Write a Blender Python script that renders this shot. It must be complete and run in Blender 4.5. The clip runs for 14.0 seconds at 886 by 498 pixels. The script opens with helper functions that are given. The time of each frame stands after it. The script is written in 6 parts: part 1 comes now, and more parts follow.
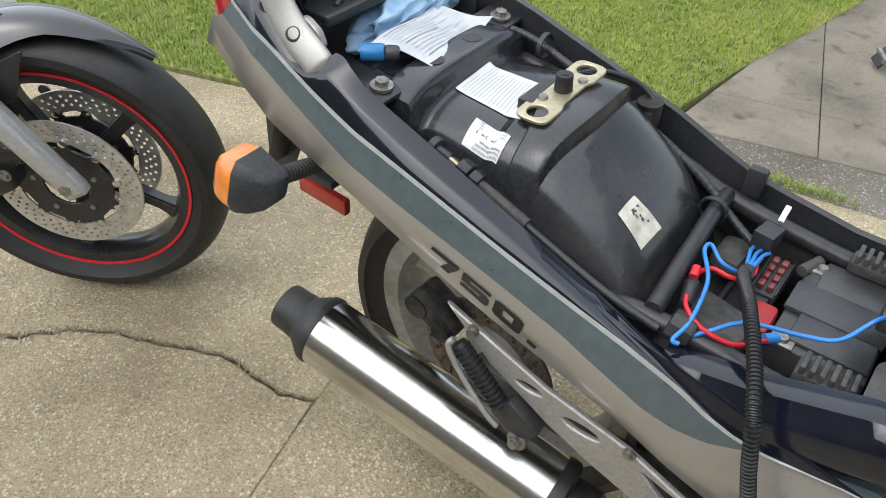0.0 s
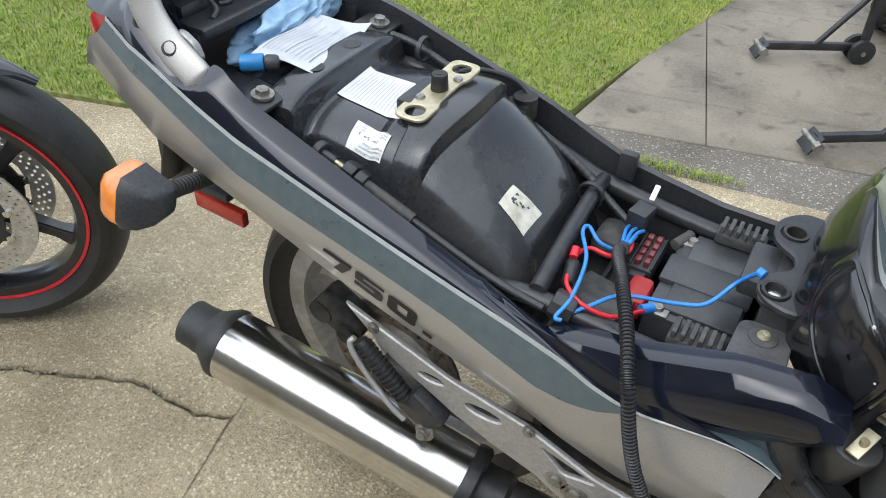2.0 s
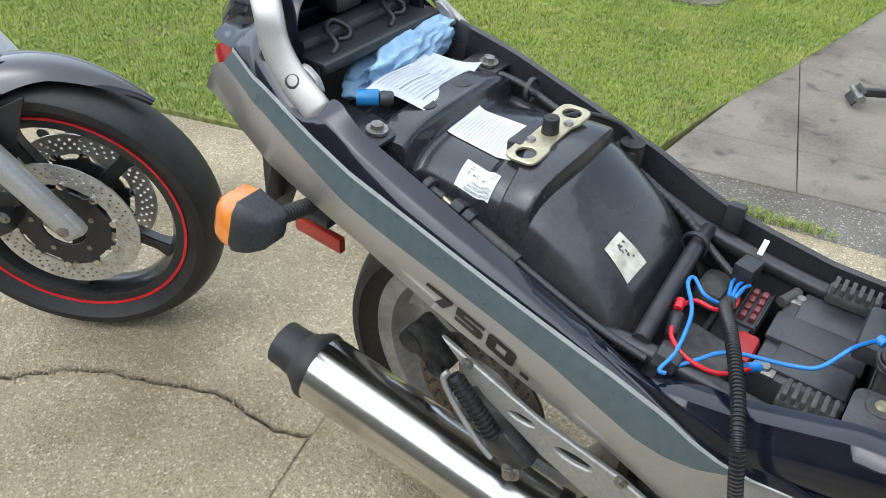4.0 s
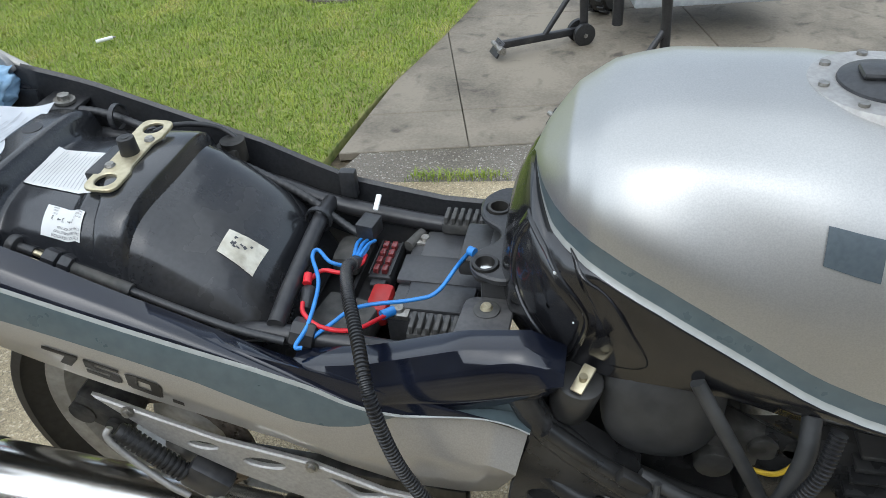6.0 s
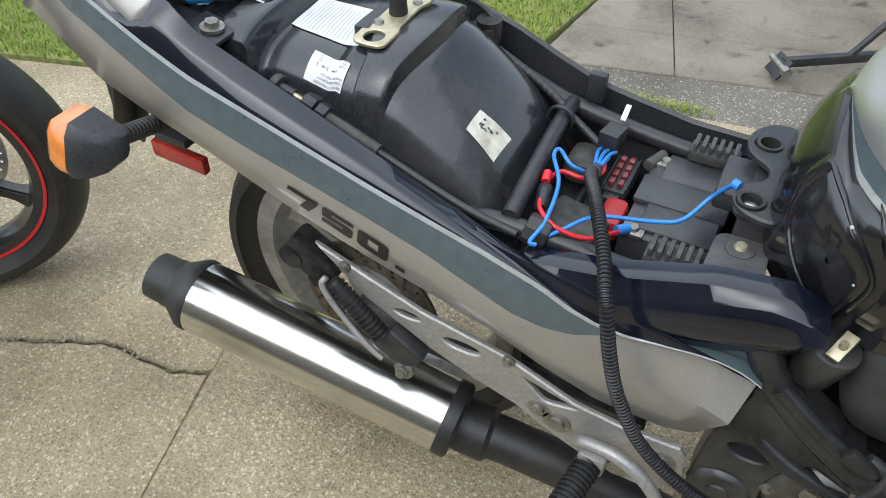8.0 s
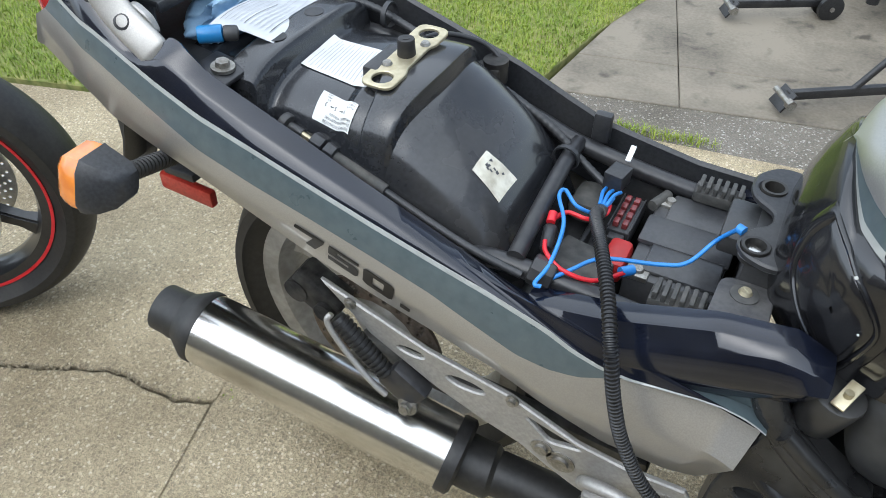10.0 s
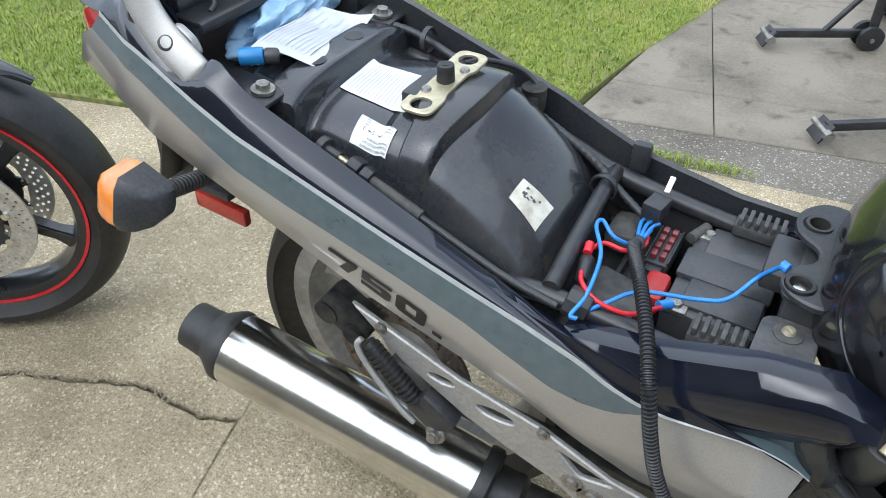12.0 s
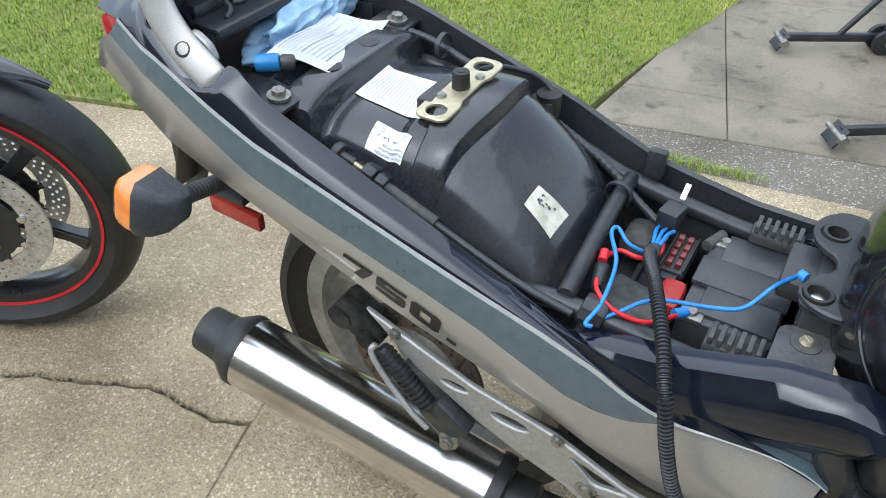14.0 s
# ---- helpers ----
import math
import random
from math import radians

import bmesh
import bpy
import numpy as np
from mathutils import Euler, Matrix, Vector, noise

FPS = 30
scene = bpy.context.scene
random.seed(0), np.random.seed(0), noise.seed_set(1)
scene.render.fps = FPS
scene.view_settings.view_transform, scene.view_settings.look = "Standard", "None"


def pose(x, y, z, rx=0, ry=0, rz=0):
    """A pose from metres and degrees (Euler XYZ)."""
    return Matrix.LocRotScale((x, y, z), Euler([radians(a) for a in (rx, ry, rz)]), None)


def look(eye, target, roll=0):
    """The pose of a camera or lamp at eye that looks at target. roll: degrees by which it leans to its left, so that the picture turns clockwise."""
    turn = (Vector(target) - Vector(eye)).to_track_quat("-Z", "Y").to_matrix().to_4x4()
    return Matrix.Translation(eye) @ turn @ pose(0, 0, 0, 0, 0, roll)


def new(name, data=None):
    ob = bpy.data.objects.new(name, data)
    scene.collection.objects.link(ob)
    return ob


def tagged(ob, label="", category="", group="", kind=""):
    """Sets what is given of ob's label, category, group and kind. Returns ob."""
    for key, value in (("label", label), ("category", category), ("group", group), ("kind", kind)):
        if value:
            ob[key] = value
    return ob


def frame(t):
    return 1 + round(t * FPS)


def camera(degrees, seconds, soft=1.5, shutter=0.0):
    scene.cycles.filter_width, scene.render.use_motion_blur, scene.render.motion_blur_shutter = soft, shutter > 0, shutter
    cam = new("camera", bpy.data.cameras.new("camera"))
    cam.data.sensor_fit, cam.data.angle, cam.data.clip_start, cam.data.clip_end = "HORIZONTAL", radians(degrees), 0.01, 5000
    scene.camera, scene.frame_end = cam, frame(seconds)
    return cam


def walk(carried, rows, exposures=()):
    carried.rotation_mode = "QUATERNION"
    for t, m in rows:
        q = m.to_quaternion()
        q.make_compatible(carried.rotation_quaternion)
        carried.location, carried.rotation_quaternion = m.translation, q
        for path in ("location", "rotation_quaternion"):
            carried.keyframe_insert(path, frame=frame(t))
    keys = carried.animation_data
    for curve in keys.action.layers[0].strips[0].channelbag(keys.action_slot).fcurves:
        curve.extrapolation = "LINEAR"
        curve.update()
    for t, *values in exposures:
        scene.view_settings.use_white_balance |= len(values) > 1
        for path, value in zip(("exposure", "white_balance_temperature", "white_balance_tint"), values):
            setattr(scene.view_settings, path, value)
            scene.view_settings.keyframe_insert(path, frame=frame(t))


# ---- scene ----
cam = camera(62.8, 14.0, soft=0.8)
PATH = [
    (0, (0.579, -0.573, 1.216), (-0.338, 0.597, -0.123), 0.3),
    (0.5, (0.607, -0.568, 1.221), (-0.236, 0.661, -0.113), 0.2),
    (1, (0.619, -0.567, 1.225), (-0.199, 0.698, -0.091), -0.2),
    (1.5, (0.638, -0.566, 1.221), (-0.14, 0.727, -0.092), -0.4),
    (2, (0.636, -0.573, 1.22), (-0.134, 0.725, -0.092), 0.8),
    (2.5, (0.597, -0.59, 1.205), (-0.275, 0.623, -0.124), -0.1),
    (2.7, (0.58, -0.599, 1.203), (-0.304, 0.602, -0.13), 1.0),
    (4.8, (0.614, -0.595, 1.256), (-0.32, 0.7, 0.053), -0.2),
    (5, (0.633, -0.579, 1.251), (-0.208, 0.774, 0.043), -0.3),
    (5.5, (0.702, -0.555, 1.228), (0.076, 0.893, 0.0), -2.5),
    (6, (0.767, -0.537, 1.208), (0.373, 0.982, -0.031), -4.2),
    (6.5, (0.784, -0.545, 1.185), (0.501, 0.942, -0.122), -4.2),
    (6.7, (0.774, -0.546, 1.188), (0.395, 0.868, -0.175), -4.3),
    (7, (0.699, -0.575, 1.182), (0.178, 0.765, -0.208), -2.1),
    (7.5, (0.662, -0.573, 1.175), (0.039, 0.702, -0.235), -1.1),
    (8, (0.641, -0.571, 1.183), (-0.028, 0.687, -0.221), -0.5),
    (8.2, (0.637, -0.571, 1.189), (-0.051, 0.692, -0.201), -0.5),
    (10.3, (0.634, -0.556, 1.208), (-0.065, 0.741, -0.145), -0.1),
    (10.5, (0.644, -0.552, 1.215), (-0.044, 0.77, -0.118), -0.9),
    (11, (0.654, -0.544, 1.222), (-0.005, 0.834, -0.069), 0.2),
    (11.5, (0.638, -0.551, 1.204), (-0.077, 0.791, -0.095), 0.5),
    (12, (0.618, -0.556, 1.202), (-0.156, 0.731, -0.12), -0.3),
    (12.5, (0.615, -0.564, 1.198), (-0.202, 0.7, -0.12), -0.7),
    (13, (0.613, -0.564, 1.2), (-0.2, 0.7, -0.12), -0.7),
    (13.5, (0.614, -0.561, 1.203), (-0.189, 0.71, -0.116), -0.6),
    (14, (0.611, -0.556, 1.206), (-0.187, 0.72, -0.111), -0.7),
]
walk(cam, [(t, look(eye, target, roll)) for t, eye, target, roll in PATH],
     exposures=[(0, 0.58, 6350, 8), (2.7, 0.68, 6000, 8), (5, 0.66, 5950, 6), (6.5, 0.36, 6000, 6), (7.5, 0.52, 6000, 7), (8.2, 0.66, 6100, 7), (10.5, 0.74, 5900, 6), (12.5, 0.82, 5850, 7), (14, 0.8, 5850, 6)])

# ---- world and light ----
world = bpy.data.worlds.new("sky_world")
scene.world = world
world.use_nodes = True
wn = world.node_tree
sky = wn.nodes.new("ShaderNodeTexSky")
sky.sky_type = 'NISHITA'
sky.sun_disc = False
sky.sun_elevation = radians(52)
sky.sun_rotation = radians(200)
sky.air_density, sky.dust_density, sky.ozone_density = 1.0, 2.0, 1.2
soft_sky = wn.nodes.new("ShaderNodeHueSaturation")
soft_sky.inputs["Saturation"].default_value = 0.45
wn.links.new(sky.outputs[0], soft_sky.inputs["Color"])
wn.links.new(soft_sky.outputs[0], wn.nodes["Background"].inputs[0])
wn.nodes["Background"].inputs[1].default_value = 0.15
sun_data = bpy.data.lights.new("sun", 'SUN')
sun_data.energy, sun_data.angle, sun_data.color = 2.1, radians(125), (0.97, 0.985, 1.0)
sun = new("sun", sun_data)
sun.matrix_world = look((-1.0, -0.6, 5.5), (0.3, 0.2, 0.5))


# ---- materials ----
def material(name, dark, light, rough=0.5, metal=0.0, scale=60.0, bump=0.0, dirt=None, dirt_scale=7.0, dirt_amount=0.3,
             coat=0.0, rough_var=0.08, stretch=(1, 1, 1), ramp=(0.35, 0.65), alpha=1.0, transmission=0.0, bump_dist=0.002, gloss=0.5):
    """A principled surface with fine grain, broader stains, and relief, at real-world size."""
    m = bpy.data.materials.new(name)
    m.use_nodes = True
    nt = m.node_tree
    b = nt.nodes["Principled BSDF"]
    co = nt.nodes.new("ShaderNodeTexCoord")
    mp = nt.nodes.new("ShaderNodeMapping")
    mp.inputs["Scale"].default_value = stretch
    nt.links.new(co.outputs["Object"], mp.inputs["Vector"])
    n1 = nt.nodes.new("ShaderNodeTexNoise")
    n1.inputs["Scale"].default_value, n1.inputs["Detail"].default_value = scale, 6
    nt.links.new(mp.outputs[0], n1.inputs["Vector"])
    r1 = nt.nodes.new("ShaderNodeValToRGB")
    r1.color_ramp.elements[0].position, r1.color_ramp.elements[1].position = ramp
    r1.color_ramp.elements[0].color, r1.color_ramp.elements[1].color = (*dark, 1), (*light, 1)
    nt.links.new(n1.outputs["Fac"], r1.inputs[0])
    out = r1.outputs[0]
    n2 = nt.nodes.new("ShaderNodeTexNoise")
    n2.inputs["Scale"].default_value, n2.inputs["Detail"].default_value = dirt_scale, 8
    nt.links.new(mp.outputs[0], n2.inputs["Vector"])
    if dirt:
        r2 = nt.nodes.new("ShaderNodeValToRGB")
        r2.color_ramp.elements[0].position, r2.color_ramp.elements[1].position = 0.45, 0.72
        r2.color_ramp.elements[0].color, r2.color_ramp.elements[1].color = (0, 0, 0, 1), (dirt_amount,) * 3 + (1,)
        nt.links.new(n2.outputs["Fac"], r2.inputs[0])
        mx = nt.nodes.new("ShaderNodeMixRGB")
        nt.links.new(r2.outputs[0], mx.inputs[0])
        nt.links.new(out, mx.inputs[1])
        mx.inputs[2].default_value = (*dirt, 1)
        out = mx.outputs[0]
    nt.links.new(out, b.inputs["Base Color"])
    mr = nt.nodes.new("ShaderNodeMapRange")
    mr.inputs["To Min"].default_value, mr.inputs["To Max"].default_value = max(0.02, rough - rough_var), min(1, rough + rough_var)
    nt.links.new(n2.outputs["Fac"], mr.inputs["Value"])
    nt.links.new(mr.outputs[0], b.inputs["Roughness"])
    b.inputs["Metallic"].default_value = metal
    b.inputs["Coat Weight"].default_value = coat
    b.inputs["Coat Roughness"].default_value = 0.06
    b.inputs["Transmission Weight"].default_value = transmission
    b.inputs["Specular IOR Level"].default_value = gloss
    if bump:
        bp = nt.nodes.new("ShaderNodeBump")
        bp.inputs["Strength"].default_value, bp.inputs["Distance"].default_value = bump, bump_dist
        nt.links.new(n1.outputs["Fac"], bp.inputs["Height"])
        nt.links.new(bp.outputs[0], b.inputs["Normal"])
    return m


def aggregate(name, tones, rough=0.85):
    """Worn concrete with exposed pebbles of several tones."""
    m = bpy.data.materials.new(name)
    m.use_nodes = True
    nt = m.node_tree
    b = nt.nodes["Principled BSDF"]
    co = nt.nodes.new("ShaderNodeTexCoord")
    vo = nt.nodes.new("ShaderNodeTexVoronoi")
    vo.inputs["Scale"].default_value = 140
    wob = nt.nodes.new("ShaderNodeTexNoise")
    wob.inputs["Scale"].default_value, wob.inputs["Detail"].default_value = 160, 3
    add = nt.nodes.new("ShaderNodeMixRGB")
    add.blend_type = 'ADD'
    add.inputs[0].default_value = 0.012
    nt.links.new(co.outputs["Object"], add.inputs[1])
    nt.links.new(wob.outputs["Color"], add.inputs[2])
    nt.links.new(add.outputs[0], vo.inputs["Vector"])
    sep = nt.nodes.new("ShaderNodeSeparateColor")
    nt.links.new(vo.outputs["Color"], sep.inputs[0])
    ramp = nt.nodes.new("ShaderNodeValToRGB")
    ramp.color_ramp.interpolation = 'CONSTANT'
    els = ramp.color_ramp.elements
    els[0].color = (*tones[0], 1)
    els[1].position, els[1].color = 0.3, (*tones[1], 1)
    for i, c in enumerate(tones[2:]):
        e = els.new(0.55 + 0.15 * i)
        e.color = (*c, 1)
    nt.links.new(sep.outputs[0], ramp.inputs[0])
    fine = nt.nodes.new("ShaderNodeTexNoise")
    fine.inputs["Scale"].default_value, fine.inputs["Detail"].default_value = 420, 4
    nt.links.new(co.outputs["Object"], fine.inputs["Vector"])
    matrix = nt.nodes.new("ShaderNodeValToRGB")
    matrix.color_ramp.elements[0].position, matrix.color_ramp.elements[1].position = 0.3, 0.7
    matrix.color_ramp.elements[0].color = (*[c * 0.42 for c in tones[1]], 1)
    matrix.color_ramp.elements[1].color = (*[c * 1.15 for c in tones[1]], 1)
    nt.links.new(fine.outputs["Fac"], matrix.inputs[0])
    edge = nt.nodes.new("ShaderNodeMapRange")
    edge.inputs["From Min"].default_value, edge.inputs["From Max"].default_value = 0.40, 0.47
    nt.links.new(vo.outputs["Distance"], edge.inputs["Value"])
    patchy = nt.nodes.new("ShaderNodeTexNoise")
    patchy.inputs["Scale"].default_value, patchy.inputs["Detail"].default_value = 9, 6
    nt.links.new(co.outputs["Object"], patchy.inputs["Vector"])
    show = nt.nodes.new("ShaderNodeMapRange")
    show.inputs["From Min"].default_value, show.inputs["From Max"].default_value = 0.35, 0.7
    show.inputs["To Min"].default_value, show.inputs["To Max"].default_value = 0.42, 0.0
    nt.links.new(patchy.outputs["Fac"], show.inputs["Value"])
    mxf = nt.nodes.new("ShaderNodeMath")
    mxf.operation = 'MAXIMUM'
    nt.links.new(edge.outputs[0], mxf.inputs[0])
    nt.links.new(show.outputs[0], mxf.inputs[1])
    mix = nt.nodes.new("ShaderNodeMixRGB")
    nt.links.new(mxf.outputs[0], mix.inputs[0])
    nt.links.new(ramp.outputs[0], mix.inputs[1])
    nt.links.new(matrix.outputs[0], mix.inputs[2])
    stain = nt.nodes.new("ShaderNodeTexNoise")
    stain.inputs["Scale"].default_value, stain.inputs["Detail"].default_value = 2.6, 7
    nt.links.new(co.outputs["Object"], stain.inputs["Vector"])
    sr = nt.nodes.new("ShaderNodeValToRGB")
    sr.color_ramp.elements[0].position, sr.color_ramp.elements[1].position = 0.3, 0.7
    sr.color_ramp.elements[0].color, sr.color_ramp.elements[1].color = (0.56, 0.52, 0.45, 1), (1.12, 1.09, 1.04, 1)
    nt.links.new(stain.outputs["Fac"], sr.inputs[0])
    mul = nt.nodes.new("ShaderNodeMixRGB")
    mul.blend_type = 'MULTIPLY'
    mul.inputs[0].default_value = 1
    nt.links.new(mix.outputs[0], mul.inputs[1])
    nt.links.new(sr.outputs[0], mul.inputs[2])
    nt.links.new(mul.outputs[0], b.inputs["Base Color"])
    b.inputs["Roughness"].default_value = rough
    bp = nt.nodes.new("ShaderNodeBump")
    bp.inputs["Strength"].default_value, bp.inputs["Distance"].default_value = 0.9, 0.003
    hs = nt.nodes.new("ShaderNodeMath")
    nt.links.new(fine.outputs["Fac"], hs.inputs[0])
    nt.links.new(vo.outputs["Distance"], hs.inputs[1])
    nt.links.new(hs.outputs[0], bp.inputs["Height"])
    nt.links.new(bp.outputs[0], b.inputs["Normal"])
    return m


CONCRETE = aggregate("driveway_concrete", [(0.25, 0.215, 0.15), (0.50, 0.425, 0.285), (0.60, 0.52, 0.365), (0.31, 0.26, 0.175), (0.66, 0.595, 0.46)])
GRIT = material("brown_grit", (0.15, 0.12, 0.075), (0.34, 0.285, 0.19), 0.9, scale=400)
STRIP = aggregate("strip_concrete", [(0.15, 0.14, 0.12), (0.235, 0.215, 0.185), (0.36, 0.35, 0.31), (0.2, 0.18, 0.15), (0.5, 0.49, 0.46)])


def slate(name, face, mid, cleft_tone):
    """Concrete stamped like cleft stone: branching darker clefts between worn pale faces."""
    m = bpy.data.materials.new(name)
    m.use_nodes = True
    nt = m.node_tree
    b = nt.nodes["Principled BSDF"]
    co = nt.nodes.new("ShaderNodeTexCoord")
    cleft = nt.nodes.new("ShaderNodeTexNoise")
    cleft.inputs["Scale"].default_value, cleft.inputs["Detail"].default_value, cleft.inputs["Distortion"].default_value = 11.0, 9, 0.9
    cleft.noise_type = 'RIDGED_MULTIFRACTAL'
    nt.links.new(co.outputs["Object"], cleft.inputs["Vector"])
    grit = nt.nodes.new("ShaderNodeTexNoise")
    grit.inputs["Scale"].default_value, grit.inputs["Detail"].default_value = 90, 6
    nt.links.new(co.outputs["Object"], grit.inputs["Vector"])
    broad = nt.nodes.new("ShaderNodeTexNoise")
    broad.inputs["Scale"].default_value, broad.inputs["Detail"].default_value = 3.0, 6
    nt.links.new(co.outputs["Object"], broad.inputs["Vector"])
    low = nt.nodes.new("ShaderNodeMapRange")
    low.inputs["From Min"].default_value, low.inputs["From Max"].default_value = 0.1, 1.3
    nt.links.new(cleft.outputs["Fac"], low.inputs["Value"])
    ad = nt.nodes.new("ShaderNodeMath")
    ad.operation = 'MULTIPLY_ADD'
    ad.inputs[1].default_value = 0.75
    nt.links.new(low.outputs[0], ad.inputs[0])
    nt.links.new(broad.outputs["Fac"], ad.inputs[2])
    ad2 = nt.nodes.new("ShaderNodeMath")
    ad2.operation = 'MULTIPLY_ADD'
    ad2.inputs[1].default_value = 0.3
    nt.links.new(grit.outputs["Fac"], ad2.inputs[0])
    nt.links.new(ad.outputs[0], ad2.inputs[2])
    rp = nt.nodes.new("ShaderNodeValToRGB")
    rp.color_ramp.elements[0].position, rp.color_ramp.elements[1].position = 0.55, 0.95
    rp.color_ramp.elements[0].color, rp.color_ramp.elements[1].color = (*face, 1), (*cleft_tone, 1)
    e = rp.color_ramp.elements.new(0.74)
    e.color = (*mid, 1)
    nt.links.new(ad2.outputs[0], rp.inputs[0])
    nt.links.new(rp.outputs[0], b.inputs["Base Color"])
    b.inputs["Roughness"].default_value = 0.7
    bp = nt.nodes.new("ShaderNodeBump")
    bp.inputs["Strength"].default_value, bp.inputs["Distance"].default_value = 0.5, 0.006
    nt.links.new(ad2.outputs[0], bp.inputs["Height"])
    nt.links.new(bp.outputs[0], b.inputs["Normal"])
    return m


PATIO = slate("stamped_patio_concrete", (0.225, 0.193, 0.145), (0.15, 0.128, 0.095), (0.065, 0.054, 0.039))
SOIL = material("soil", (0.05, 0.04, 0.025), (0.12, 0.095, 0.06), 0.95, scale=40, bump=0.8)
LAWN_SOIL = material("thatch", (0.12, 0.16, 0.035), (0.28, 0.28, 0.09), 0.95, scale=30, bump=0.8, dirt=(0.26, 0.22, 0.1), dirt_scale=4, dirt_amount=0.7)
NAVY = material("navy_black_paint", (0.004, 0.0052, 0.0105), (0.0065, 0.0085, 0.017), 0.12, coat=0.35, scale=30, dirt=(0.03, 0.033, 0.041), dirt_scale=14, dirt_amount=0.25, rough_var=0.07, gloss=0.45)
BLACK_GLOSS = material("black_tank_paint", (0.006, 0.006, 0.007), (0.010, 0.010, 0.0115), 0.2, coat=0.6, scale=30, dirt=(0.035, 0.036, 0.038), dirt_scale=12, dirt_amount=0.3, gloss=0.45)
TEAL = material("teal_grey_stripe", (0.07, 0.094, 0.102), (0.085, 0.112, 0.12), 0.3, coat=0.4, scale=90, dirt=(0.17, 0.19, 0.19), dirt_scale=60, dirt_amount=0.14)
CREAM = material("pale_grey_line", (0.34, 0.35, 0.33), (0.39, 0.40, 0.38), 0.35, coat=0.3, scale=90, dirt=(0.25, 0.25, 0.23), dirt_scale=50, dirt_amount=0.3)
SILVER = material("champagne_silver_paint", (0.37, 0.355, 0.325), (0.43, 0.41, 0.38), 0.34, metal=0.5, coat=0.4, scale=700, dirt=(0.23, 0.21, 0.185), dirt_scale=9, dirt_amount=0.35)
TANK_SILVER = material("silver_tank_paint", (0.43, 0.425, 0.41), (0.50, 0.495, 0.475), 0.36, metal=0.75, coat=0.25, scale=800, dirt=(0.33, 0.32, 0.30), dirt_scale=6, dirt_amount=0.3)
ALU = material("satin_cast_aluminium", (0.36, 0.35, 0.335), (0.44, 0.43, 0.41), 0.5, metal=0.6, scale=250, dirt=(0.22, 0.205, 0.18), dirt_scale=20, dirt_amount=0.4, bump=0.1, bump_dist=0.0004)
CHROME = material("polished_stainless_steel", (0.64, 0.63, 0.605), (0.72, 0.71, 0.68), 0.2, metal=1.0, scale=200, dirt=(0.38, 0.35, 0.29), dirt_scale=14, dirt_amount=0.5, rough_var=0.08)
STEEL = material("dull_zinc_steel", (0.26, 0.25, 0.225), (0.38, 0.37, 0.34), 0.42, metal=0.85, scale=300, dirt=(0.14, 0.11, 0.075), dirt_scale=60, dirt_amount=0.55)
DARK_STEEL = material("dark_dirty_metal", (0.02, 0.019, 0.018), (0.05, 0.048, 0.044), 0.6, metal=0.6, scale=90, dirt=(0.16, 0.14, 0.11), dirt_scale=25, dirt_amount=0.5, bump=0.3)
RUST_STEEL = material("dull_brown_disc", (0.12, 0.1, 0.08), (0.2, 0.17, 0.14), 0.5, metal=0.7, scale=120, dirt=(0.1, 0.06, 0.04), dirt_scale=40, dirt_amount=0.5)
DISC = material("brake_disc_steel", (0.58, 0.56, 0.52), (0.72, 0.7, 0.66), 0.42, metal=0.75, scale=160, dirt=(0.26, 0.23, 0.19), dirt_scale=30, dirt_amount=0.5)
BRASS = material("yellow_zinc_plate", (0.48, 0.42, 0.27), (0.6, 0.54, 0.38), 0.42, metal=0.75, scale=120, dirt=(0.32, 0.27, 0.17), dirt_scale=50, dirt_amount=0.5)
PLASTIC = material("dusty_black_plastic", (0.02, 0.021, 0.023), (0.034, 0.035, 0.038), 0.4, scale=260, bump=0.15, dirt=(0.075, 0.07, 0.062), dirt_scale=11, dirt_amount=0.45, rough_var=0.15, bump_dist=0.0006)
FENDER_BLACK = material("dusty_fender_plastic", (0.013, 0.014, 0.016), (0.022, 0.023, 0.026), 0.24, scale=200, coat=0.4, bump=0.05, dirt=(0.10, 0.092, 0.08), dirt_scale=9, dirt_amount=0.36, rough_var=0.16, bump_dist=0.0005)
SATIN = material("satin_black_frame", (0.018, 0.018, 0.02), (0.028, 0.028, 0.03), 0.34, scale=120, dirt=(0.06, 0.057, 0.05), dirt_scale=30, dirt_amount=0.3, rough_var=0.12)
RUBBER = material("tyre_rubber", (0.010, 0.010, 0.010), (0.019, 0.0185, 0.018), 0.5, scale=140, bump=0.12, dirt=(0.06, 0.055, 0.046), dirt_scale=9, dirt_amount=0.4)
GREY_RUBBER = material("grey_rubber_block", (0.04, 0.04, 0.038), (0.075, 0.073, 0.068), 0.7, scale=120, dirt=(0.12, 0.11, 0.09), dirt_scale=30, dirt_amount=0.4)
RIM_GREY = material("grey_wheel_paint", (0.33, 0.32, 0.295), (0.43, 0.42, 0.395), 0.4, metal=0.4, scale=90, dirt=(0.09, 0.08, 0.062), dirt_scale=12, dirt_amount=0.5)
RIM_BLACK = material("black_wheel_paint", (0.012, 0.012, 0.013), (0.02, 0.02, 0.021), 0.3, coat=0.3, scale=90, dirt=(0.06, 0.055, 0.05), dirt_scale=12, dirt_amount=0.3)
RED_TAPE = material("red_rim_tape", (0.5, 0.012, 0.02), (0.6, 0.02, 0.03), 0.35, scale=60)
